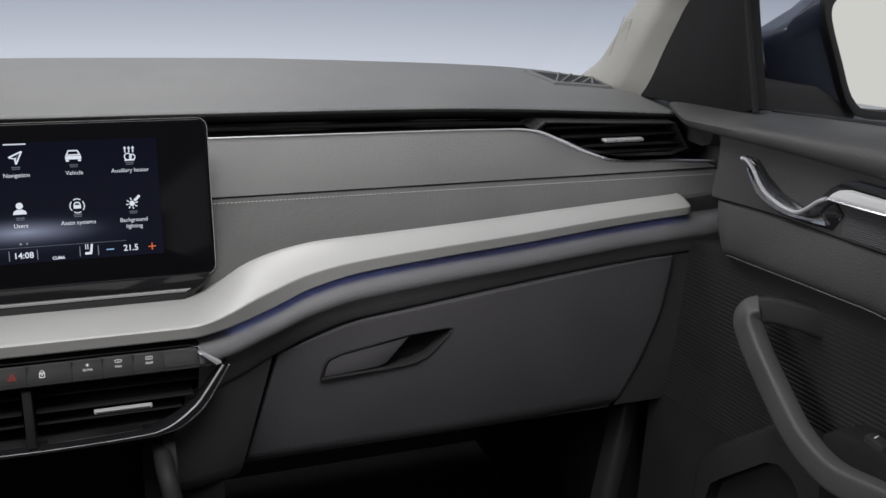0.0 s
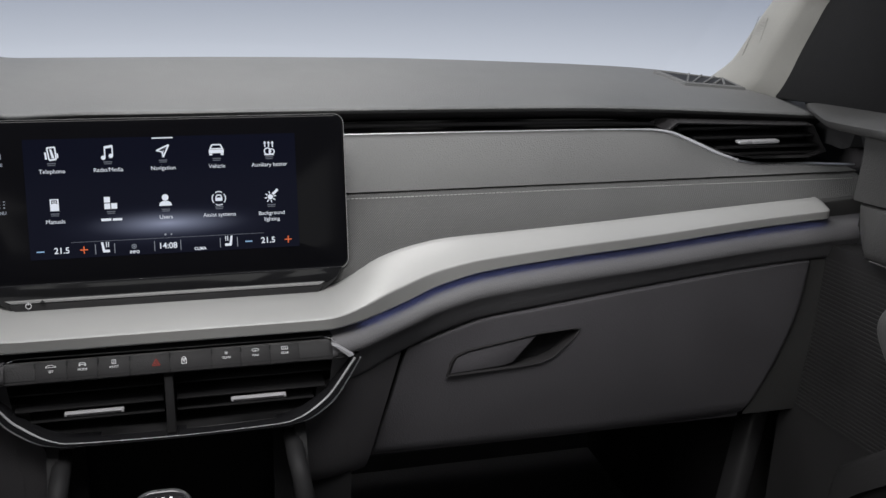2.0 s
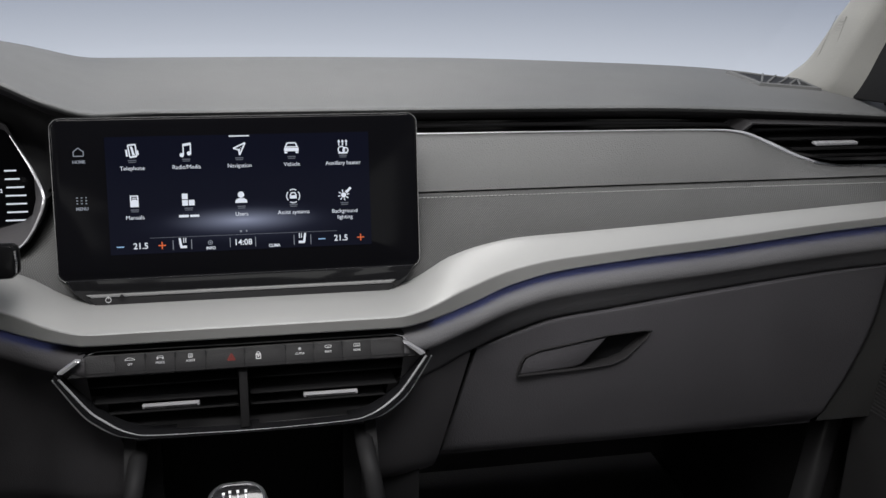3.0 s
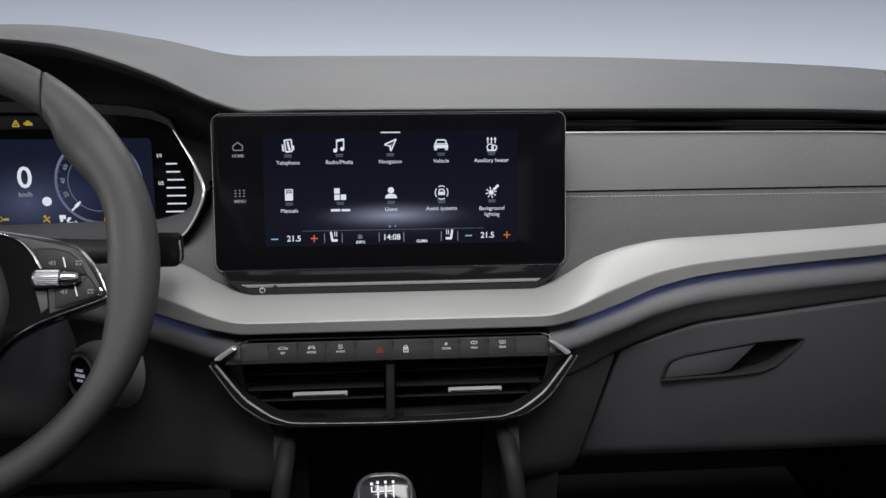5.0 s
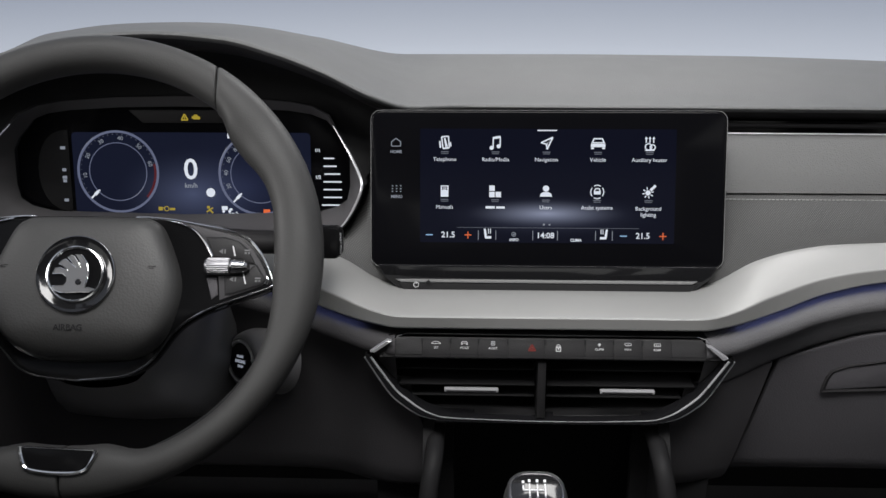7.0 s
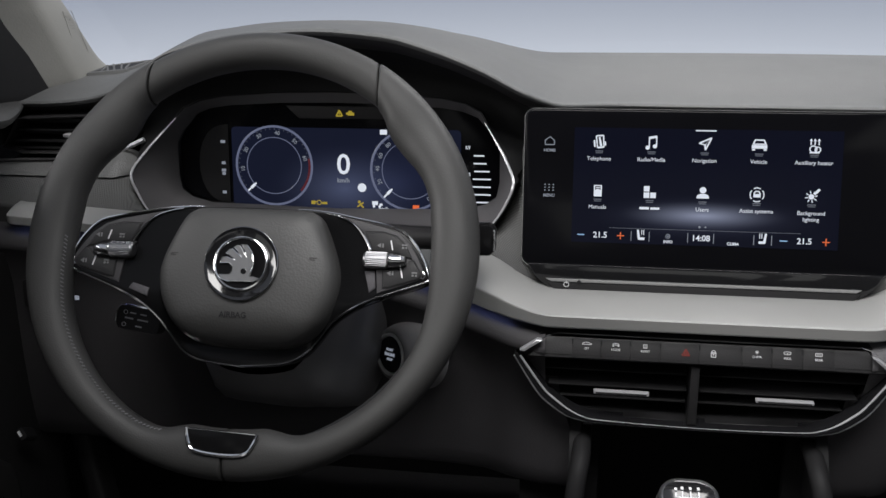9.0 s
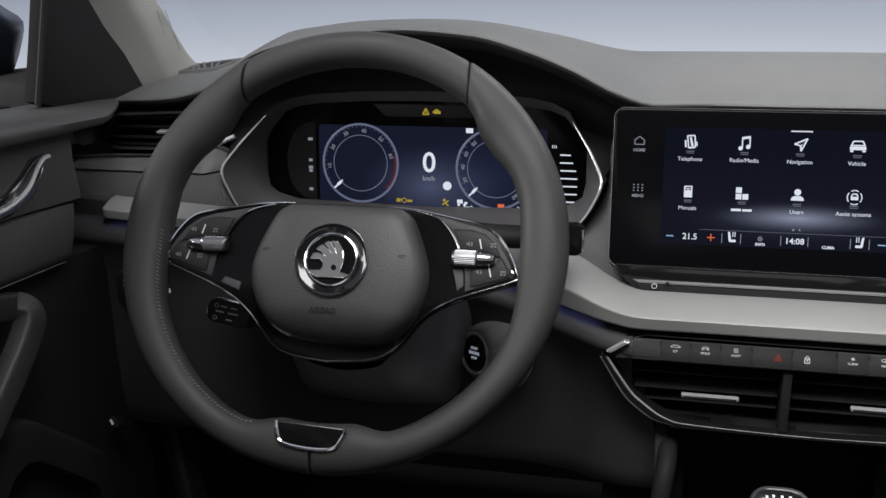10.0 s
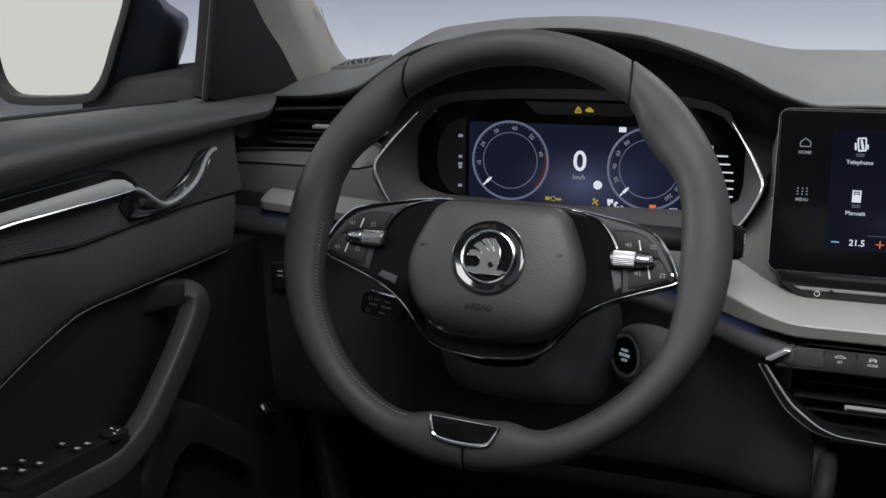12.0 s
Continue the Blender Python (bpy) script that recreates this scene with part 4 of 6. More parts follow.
for x in (-63.0, -46.8, -12.6, 10.2, 45.2, 60.6):
    part("separator", sign(on_screen(x, by), [("r", 0, 0, .0006, .0088)]), GREY_LIT, disp)
for x0 in (-91.0, 88.6):
    letters("21.5", .0076, on_screen(x0, by), WHITE_LIT, disp, "temperature", bold=.0001)
for x0 in (-108.6, 70.8):
    part("minus", sign(on_screen(x0, by), [("r", 0, 0, .0064, .0010)]), BLUE_LIT, disp)
for x0 in (-72.6, 107.0):
    part("plus", sign(on_screen(x0, by), [("r", 0, 0, .0064, .0009), ("r", 0, 0, .0009, .0064)]), ORANGE_LIT, disp)
letters("14:08", .0074, on_screen(-1.0, by - .2), WHITE_LIT, disp, "clock", bold=.00012)
for x0, f in ((-54.6, 1), (53.0, -1)):
    part("seat_symbol", sign(on_screen(x0, by + 1.0), [("p", [(-.0034 * f, .005), (-.0016 * f, .005), (-.0004 * f, -.002), (-.0026 * f, -.002)]), ("p", [(-.0026 * f, -.002), (.0036 * f, -.002), (.0036 * f, -.0042), (-.002 * f, -.0042)]), ("l", .001 * f, .0005, .001 * f, .005, .0007), ("l", .0028 * f, .0005, .0028 * f, .005, .0007)]), WHITE_LIT, disp)
letters("INFO", .0036, on_screen(-29.9, by - 4.3), WHITE_LIT, disp, "small_word", bold=.0001)
part("info_dot", sign(on_screen(-30.2, by + .8), [("o", 0, 0, .0021, .0006), ("c", 0, 0, .0008)]), GREY_LIT, disp)
letters("CLIMA", .0036, on_screen(27.2, by - 4.3), WHITE_LIT, disp, "small_word", bold=.0001)
letters("HOME", .0038, on_screen(-139.5, 35.0), GREY_LIT, scr, "side_word", bold=.0001)
part("home_symbol", sign(on_screen(-139.5, 43.2), [("l", -.0042, -.003, .0042, -.003, .0008), ("l", -.0042, -.003, -.0042, .0008, .0008), ("l", .0042, -.003, .0042, .0008, .0008), ("l", -.0046, .0006, 0, .0042, .0008), ("l", .0046, .0006, 0, .0042, .0008)]), GREY_LIT, scr)
letters("MENU", .0038, on_screen(-139.0, -6.4), GREY_LIT, scr, "side_word", bold=.0001)
part("menu_symbol", sign(on_screen(-139.0, 1.2), [("r", -.0038 + .0038 * i, .0024 - .0026 * j, .0014, .0010) for i in range(3) for j in range(3)]), GREY_LIT, scr)

# ---- instrument cluster ----
clu = thing("instrument_cluster", (-.3655, 1.05, .63), "lit digital instrument cluster in a black six-sided surround", "instrument cluster")
cx = -.3655
half = [(.1925, .6825), (.182, .7020), (.1715, .7155), (.1635, .7250), (.1540, .7375), (.1380, .7445), (.1150, .7485), (.06, .7520), (0, .7530)]
half_low = [(.1925, .6825), (.185, .662), (.174, .645), (.163, .6365), (.14, .630), (0, .6265)]
hexa = [(cx + a, z) for a, z in half] + [(cx - a, z) for a, z in reversed(half[:-1])] + [(cx - a, z) for a, z in half_low[1:]] + [(cx + a, z) for a, z in reversed(half_low[1:-1])]
inn = []
for x, z in hexa:
    dx = x - cx
    inn.append((cx + math.copysign(min(abs(dx) * .97, .172), dx), .671 + (z - .671) * .86))


def ring_rows(polys):
    return grid([[V(p) for p in r] + [V(r[0])] for r in polys])


def y_of(z, y0):
    return y0 + .004 + (z - .6825) * (1.0 if z > .6825 else .18)


rows = [[(x + (x - cx) * k, y_of(z, .994) + dy, .69 + (z - .69) * (1 + k)) for x, z in hexa] for k, dy in ((.02, .05), (.02, .004), (.012, 0))]
rows += [[(x, y_of(z, .995), z) for x, z in hexa]]
part("surround", ring_rows(rows), RUBBER, clu, "matt black surround", 50)
rows = [[(x, y_of(z, .995), z) for x, z in hexa]] + [[(x + (a - x) * s, y_of(z, .995) + (1.066 + (b - .671) * .14 - y_of(z, .995)) * s, z + (b - z) * s) for (x, z), (a, b) in zip(hexa, inn)] for s in (.05, .5, 1)]
part("funnel", ring_rows(rows), FUNNEL, clu, "dark tapering side walls", 50)
for sx in (1, -1):
    pts = [(cx + sx * a, y_of(z, .9935), z) for a, z in [(.1600, .7295), (.1715, .7155), (.182, .7020), (.1922, .6828), (.185, .662), (.174, .645), (.163, .6365)]]
    part("bright_edge", tube(smooth_line(pts, 5), [.0005 + .0009 * math.sin(math.pi * i / 30) for i in range(31)], 6), TAB, clu, "chrome edge")
DM = plane_m((-.357, 1.072, .671), 8)
part("panel", prism(DM, [(p[0] + .357, (p[1] - .671) * 1.02) for p in inn], -.008, -.001), SCREEN_GLASS, clu, "gloss black panel")
arc_l = [(-.1270, .046)] + [(-.1270 - .0330 * math.sin(radians(a)) ** .8, .004 + .042 * math.cos(radians(a))) for a in range(10, 175, 15)] + [(-.1270, -.038)]
part("side_field", prism(DM, arc_l, -.002, -.0004), STACK, clu, "dark rounded field beside the display")
gd = part("display", prism(DM, rounded(.2455, .0845, .004, 3, 0, .0015), -.001, .0002), GAUGES, clu, "lit blue gauge display")


def on_dial(x, y):
    return DM @ Matrix.Translation((x / 1000, y / 1000, .0003))


def dial(x0, y0, numbers, a0, a1, red):
    d = part("dial", band(on_dial(x0, y0), disc(.0425, 48), disc(.0402, 48), 0, .0008, bevel=.0003), RING_LIT, gd, "pale ringed dial")
    part("inner_ring", band(on_dial(x0, y0), disc(.0302, 48), disc(.0294, 48), 0, .0005, bevel=.0002), RING_LIT, gd)
    n = len(numbers)
    for i, w in enumerate(numbers):
        a = radians(a0 + (a1 - a0) * i / (n - 1))
        if w:
            letters(w, .0058, on_dial(x0, y0) @ Matrix.Translation((.0345 * math.cos(a), .0345 * math.sin(a), 0)) @ Matrix.Rotation(a - math.pi / 2, 4, "Z"), GREY_LIT, gd, "number")
    ticks = []
    for i in range(29):
        a = radians(a0 + (a1 - a0) * i / 28)
        ticks.append(("l", .0380 * math.cos(a), .0380 * math.sin(a), .0392 * math.cos(a), .0392 * math.sin(a), .0005))
    part("ticks", sign(on_dial(x0, y0), ticks), FAINT_LIT, gd)
    if red:
        part("red_zone", sign(on_dial(x0, y0), arc(0, 0, .0388, 12, -42, .0022, 10)), glow("dim_red_zone", (.35, .03, .05), .22), gd)
    a = radians(a0 + 2)
    part("needle", sign(on_dial(x0, y0), [("l", .0275 * math.cos(a), .0275 * math.sin(a), .0400 * math.cos(a), .0400 * math.sin(a), .0016), ("l", .0300 * math.cos(a), .0300 * math.sin(a), .0350 * math.cos(a), .0350 * math.sin(a), .0030)], .0004, .0010), WHITE_LIT, gd)


dial(-76.5, 3.4, ["", "10", "20", "30", "40", "50", "60"], 221, 14, True)
dial(70.0, 1.6, ["", "20", "40", "60", "80", "", "", "", "", "", "", "240", "260"], 224, -52, False)
letters("0", .030, on_dial(-1.0, 5.4), WHITE_LIT, gd, "speed", bold=.0003)
letters("km/h", .0066, on_dial(-1.4, -10.6), GREY_LIT, gd, "unit", bold=.0001)
part("round_symbol", sign(on_dial(18.6, -17.6), [("c", 0, 0, .0046)]), WHITE_LIT, gd)
part("badge_symbol", sign(on_dial(42.0, 40.6), [("r", 0, 0, .0074, .0050)]), WHITE_LIT, gd)
letters("--- km/h", .0052, on_dial(38.5, -39.4), WHITE_LIT, gd, "unit")
part("tell_tale", sign(on_dial(-29.0, -34.6) @ Matrix.Scale(.8, 4), [("r", -.0068, 0, .0055, .0046), ("o", .001, 0, .0034, .0010), ("r", .0085, -.0005, .0070, .0030), ("r", -.003, .001, .004, .0012)]), AMBER_LIT, gd)
part("tell_tale", sign(on_dial(16.5, -34.8), [("c", -.001, .002, .0016), ("l", -.003, -.003, .0035, .0015, .0016), ("l", -.0005, 0, .0035, -.0040, .0016)]), AMBER_LIT, gd)
part("tell_tale", sign(on_dial(34.4, -34.0), [("r", -.002, .0004, .0060, .0040), ("r", .0044, -.001, .0030, .0022), ("c", -.0032, -.003, .0014), ("c", .003, -.003, .0014)]), WHITE_LIT, gd)
part("tell_tale", sign(on_dial(76.0, -36.8), [("r", 0, 0, .0066, .0042)]), ORANGE_LIT, gd)
letters("280", .0058, on_dial(97.0, -39.0), WHITE_LIT, gd, "number")
part("upper_strip", prism(DM, [(-.062, .0665), (.062, .0665), (.050, .0535), (-.048, .0535)], -.002, .0008, .0006), DARK, clu)
um = DM @ Matrix.Translation((-.0045, .0594, .001)) @ Matrix.Scale(.78, 4)
part("warning_light", sign(um, [("l", -.0042, -.0036, .0042, -.0036, .0018), ("l", -.0042, -.0036, 0, .0040, .0018), ("l", .0042, -.0036, 0, .0040, .0018), ("r", 0, -.0006, .0012, .003)]), AMBER_LIT, clu, "amber warning triangle")
part("engine_light", sign(um @ Matrix.Translation((.0148, 0, 0)), [("r", 0, -.0004, .0066, .0048), ("r", -.0044, -.0004, .002, .0026), ("r", .0044, -.0010, .0022, .0036), ("r", 0, .0028, .0040, .0012)]), AMBER_LIT, clu, "amber engine light")
for k in range(7):
    part("fuel_bar", sign(DM @ Matrix.Translation((.1415 + .002 * (k in (2, 3, 4, 5)), .0182 - .0080 * k, .0004)), [("r", .0012 * (k > 0), 0, .0108 + .0026 * min(k, 3), .0014)]), WHITE_LIT, clu)
for k, y in enumerate((.0262, -.0012)):
    letters(("1/1", "1/2")[k], .0046, DM @ Matrix.Translation((.1300, y, .0004)), WHITE_LIT, clu, "fuel_mark", bold=.0001)
for y, w in ((.0278, .0050), (.0052, .0040), (-.0026, .0046), (-.0062, .0036), (-.0262, .0044)):
    part("scale_mark", sign(DM @ Matrix.Translation((-.1325, y, .0004)), [("r", 0, 0, w, .0030)]), GREY_LIT, clu)
# dark hood lining round the cluster
lin = []
for k in range(5):
    s = k / 4
    row = []
    for x, z in hexa[:len(half) * 2 - 1]:
        a = V((x, y_of(z, .997), z + .001))
        hx = x + (x - cx) * .10 + (0.02 if x > cx + .15 else 0)
        b = V((hx, yB(hx) + .043, max(zB(hx) - .0190, z + .004)))
        row.append(a.lerp(b, s) + V((0, .02 * math.sin(math.pi * s), 0)))
    lin.append(row)
part("hood_lining", grid(lin), SAIL, clu, "black lining under the hood", 60)

# ---- steering wheel ----
# chrome with a darkened colour, for the dark that the lower lines reflect
DIMMED_CHROME = surface("dimmed_chrome", (0.42, 0.42, 0.43), 0.16, metal=1.0, smudge=0.03, tone=0.03)
sw = thing("steering_wheel", (-.375, .802, .673), "black leather two-spoke steering wheel with chrome trim and badge", "steering wheel")
WM = Matrix.Translation((-.3749, .8325, .6691)) @ Matrix.Rotation(radians(3.24), 4, "Z") @ plane_m((0, 0, 0), 32, -1.35)


def ang(d):
    """Degrees from the top, -180 to 180."""
    return (d + 180) % 360 - 180


# inner radius of the rim: thumb rests under the upper seams, thick at the spokes and at the lower insert
rim_in = spl((0, .1570), (27, .1572), (31.5, .1570), (38.5, .1532), (45, .1492), (50.5, .1478), (56.5, .1488), (62, .1520), (68, .1540), (74, .1540), (80, .1520), (92, .1512), (103, .1545), (113, .1588), (125, .1618), (140, .1632), (150, .1632), (157, .1622), (161.5, .1592), (165.5, .1535), (169.5, .1500), (180, .1492))


def rim_point(d, b, grow=0.0):
    """A point of the rim's skin: d degrees clockwise from the top, b round its section. The upper seams slant."""
    e = ang(d)
    skew = math.copysign(7.6 * math.exp(-((abs(e) - 30) / 14) ** 2), e)
    rest = math.exp(-((abs(e) - 53) / 9) ** 2)
    out_r, inner = .1874 + .0012 * math.sin(radians(e)) ** 2 + grow * .5, rim_in(abs(e)) + math.copysign(.0018, e) * math.exp(-((abs(e) - 125) / 26) ** 2) - grow
    th = .0152 + grow - .0016 * rest
    mid, hw = (out_r + inner) / 2, (out_r - inner) / 2
    cr, sr = math.cos(b), math.sin(b)
    rr = mid + hw * math.copysign(abs(cr) ** .9, cr)
    # the thumb rests fall back towards their inner edge
    zz = th * math.copysign(abs(sr) ** .9, sr) - .003 * rest * max(0, -cr) ** 1.5
    a = radians(d + skew * (out_r - rr) / (out_r - inner))
    return WM @ V((rr * math.sin(a), rr * math.cos(a), zz))


def rim_part(d0, d1, nm, lb, gap=.20, grow=0.0):
    k = max(4, int((d1 - d0) / 1.8))
    stops = [(d0 + gap, grow - .0024), (d0 + gap + .12, grow - .0010), (d0 + gap + .40, grow - .0002)] + [(d0 + gap + .9 + (d1 - d0 - 2 * gap - 1.8) * i / k, grow) for i in range(k + 1)] + [(d1 - gap - .40, grow - .0002), (d1 - gap - .12, grow - .0010), (d1 - gap, grow - .0024)]
    rings = [[rim_point(d, 2 * math.pi * j / 28, g) for j in range(28)] for d, g in stops]
    bm = bmesh.new()
    vs = [[bm.verts.new(p) for p in r] for r in rings]
    for a, b in zip(vs, vs[1:]):
        for j in range(28):
            bm.faces.new((a[j], a[(j + 1) % 28], b[(j + 1) % 28], b[j]))
    bm.faces.new(vs[0]), bm.faces.new(list(reversed(vs[-1])))
    bmesh.ops.recalc_face_normals(bm, faces=bm.faces)
    return part(nm, bm, RIM, sw, lb, 60)


rim_part(-31.5, 31.0, "rim_top", "smooth black leather top")
rim_part(31.0, 180, "rim_side", "black leather grip", grow=.0016)
rim_part(180, 328.5, "rim_side", "black leather grip", grow=.0016)
part("rim_core", tube([WM @ V((.171 * math.sin(radians(d)), .171 * math.cos(radians(d)), 0)) for d in range(0, 360, 5)], .0105, 10, closed=True), RUBBER, sw)
for d0, k in ((199, 60),):
    bm = bmesh.new()
    for i in range(k):
        d = d0 + 1.2 * i
        tube([rim_point(d, 2.55, .0019), rim_point(d + .5, 2.40, .0019)], .00055, 5, bm)
    tagged(part("stitching", bm, PRINT_DIM, sw), kind="stuff")

# spokes: one gloss black plate that sinks towards the lower trim
half_out = [(0, 33), (50, 32), (70, 30), (89, 26.5), (113, 22), (129, 16.5), (140.5, 4.5), (147.5, -8), (151.5, -18.5), (149.5, -23.5), (122.5, -33.5), (102, -41.5), (82, -52.5), (71, -62), (62, -73), (50, -86), (33, -93.5), (0, -97)]
SX = -2.0


def sink(y):
    """How far the spoke's face lies back at a height, in millimetres."""
    k = min(1, max(0, (-38 - y) / 42))
    return -15 * k * k * (3 - 2 * k)


def spoke_p(x, y, lift=0.0):
    return WM @ V(((x + SX) / 1000, y / 1000, sink(y) / 1000 + lift))


full = [V((x, y, 0)) for x, y in half_out] + [V((-x, y, 0)) for x, y in reversed(half_out[1:-1])]
loop = smooth_line(full, 4, True)
mid_p = V((0, -25, 0))
rows = []
for k, lift in ((.985, -.022), (1.0, -.016), (1.0, -.0016), (.995, -.0004), (.985, 0), (.93, -.0002), (.85, -.0006), (.70, -.0010), (.50, -.0010), (.30, -.0010)):
    r = [spoke_p(*(mid_p + (p - mid_p) * k).xy, lift) for p in loop]
    rows.append(r + [r[0]])
part("spoke_plate", grid(rows), SPOKE, sw, "gloss black spokes and lower trim", 50)
part("hub_rear", prism(WM, [((x + SX) * .00088, y * .00088) for x, y in [(p.x, p.y) for p in full]], -.060, -.030, .008), DARK, sw)
for s in (1, -1):
    top = smooth_line([(s * x, y, 0) for x, y in [(40, 32.3)] + half_out[1:9]], 5)
    part("chrome_upper", tube([spoke_p(p.x, p.y, .0002) for p in top], [.0007 + .0007 * math.sin(math.pi * i / (len(top) - 1)) for i in range(len(top))], 7), CHROME, sw, "chrome line")
    low = smooth_line([(s * x, y, 0) for x, y in half_out[8:]], 5)
    part("chrome_lower", tube([spoke_p(p.x, p.y, -.0004) for p in low], [.0014] + [.0011] * (len(low) - 1), 7), DIMMED_CHROME, sw, "chrome line dimmed for the dark it reflects")
    part("spoke_tip", prism(WM, [((s * x + SX) / 1000, y / 1000) for x, y in ((146.5, -14), (149.5, -17.5), (147.5, -21.5), (144.5, -20.5))], -.003, .0006, .0004), FRAME, sw, "small chrome tip")

# padded hub cover, domed
hub = [(0, 34), (42, 33.5), (53, 31), (60, 25.5), (65, 16.5), (71, 2.5), (76, -12), (78, -26), (75.5, -43), (68, -59), (58, -71.5), (47, -79.5), (32, -84), (0, -85.5)]
outl = [(x / 1000, y / 1000) for x, y in hub] + [(-x / 1000, y / 1000) for x, y in reversed(hub[1:-1])]
outl = [(p.x, p.y) for p in smooth_line([(x, y, 0) for x, y in outl], 4, True)]
levels = [(1.02, -.024), (1.0, -.016), (.985, -.006), (.965, .0005), (.945, .0048), (.918, .0082), (.88, .0108), (.82, .0128), (.72, .0146), (.58, .0160), (.42, .0170), (.26, .0176), (.12, .0178)]
rows = []
for k, z in levels:
    row = []
    for x, y in outl:
        ky = k if y > -.03 else min(k, .955)
        px, py = x * k, -.026 + (y + .026) * ky
        dip = -.013 * min(1, max(0, (-py - .060) / .025)) ** 1.6
        row.append(V((px + .0025, py, z + dip)))
    rows.append(row + [row[0]])
bm = grid(rows)
bm.faces.new([v for v in bm.verts][-len(rows[-1]):-1])
bmesh.ops.remove_doubles(bm, verts=bm.verts, dist=1e-5)
bmesh.ops.recalc_face_normals(bm, faces=bm.faces)
hub_tree = BVHTree.FromBMesh(bm)


def on_hub(x, y, lift=0.0):
    """A frame lying on the hub cover at x, y millimetres."""
    p, n = hub_tree.ray_cast(V((x / 1000, y / 1000, .1)), V((0, 0, -1)))[:2]
    u = (V((1, 0, 0)) - n * n.x).normalized()
    w = n.cross(u)
    return WM @ Matrix(((u.x, w.x, n.x, p.x + n.x * lift), (u.y, w.y, n.y, p.y + n.y * lift), (u.z, w.z, n.z, p.z + n.z * lift), (0, 0, 0, 1)))


bmesh.ops.transform(bm, matrix=WM, verts=bm.verts)
hubc = part("hub_cover", bm, AIRBAG, sw, "grained black padded hub cover", 50)
letters("AIRBAG", .0064, on_hub(-3, -59.5, -.0001), RUBBER, hubc, "embossed_word", bold=.00012, lift=.0005)
for s in (1, -1):
    part("horn_mark", sign(on_hub(s * 57.5, -11.5, -.0002), [("l", -.0030, .0010, .0030, .0010, .0006), ("l", -.0022, -.0006, .0014, -.0006, .0006), ("l", -.0030, .0010, -.0030, -.0008, .0005)], 0, .0006), DARK, hubc)

# round badge with a winged shape
BM = WM @ Matrix.Translation((.0004, -.0183, .0182))
part("badge_disc", lathe(BM, [(.0302, -.006), (.0302, .0012), (.0297, .0022), (.0290, .0018), (.0268, .0004), (.0005, .0004)], 56), GLOSS, sw, "gloss black badge disc")
part("badge_rim", lathe(BM, [(.0306, -.002), (.0306, .0014), (.0302, .0020), (.0298, .0022), (.0294, .0014), (.0292, -.002)], 56), DIMMED_CHROME, sw, "thin dark chrome rim")
part("badge_ring", lathe(BM, [(.0226, 0), (.0226, .0016), (.0220, .0026), (.0211, .0029), (.0203, .0024), (.0198, .0012), (.0198, 0)], 56), CHROME, sw, "chrome badge ring")
part("badge_field", lathe(BM, [(.0200, .0002), (.0199, .0008), (.0004, .0009)], 40), SPOKE, sw)
wing = [(-16, 2.5), (-14.2, 6.8), (-11, 7), (-4.5, 4.2), (-8.5, 7.8), (-12, 9.6), (-9.6, 12.4), (-7, 13), (.4, 6.3), (-3, 11), (-6, 14.2), (-3.7, 15.8), (-1.2, 15), (4, 6.3), (2.3, 11.5), (-.4, 16.3), (3.7, 16), (8, 10), (9.5, 2.5), (8.3, -3), (7, -8), (10, -7.6), (15, -9.8), (10, -11.6), (-10, -11.2), (-15, -9), (-16, -6.2), (-8, -6), (-6, -3.5), (-6.2, 0), (-9, 2.6)]
WG = BM @ Matrix.Rotation(radians(2.2), 4, "Z") @ Matrix.Scale(1.08, 4) @ Matrix.Translation((.0004, -.0022, 0))
part("badge_wing", prism(WG, [(x / 1000, y / 1000) for x, y in wing], .0008, .0026), WING, sw, "satin grey winged shape", 20)
outline = [WG @ V((x / 1000, y / 1000, .0026)) for x, y in wing]
part("wing_edge", tube(outline + [outline[0]], .00042, 6), CHROME, sw, "bright edge of the winged shape")
part("badge_dot", lathe(WG @ Matrix.Translation((.0024, -.0040, .0026)), [(.0022, 0), (.0022, .0003), (.0017, .0004), (.0015, .0001), (.0003, .0001)], 20), GLOSS, sw)

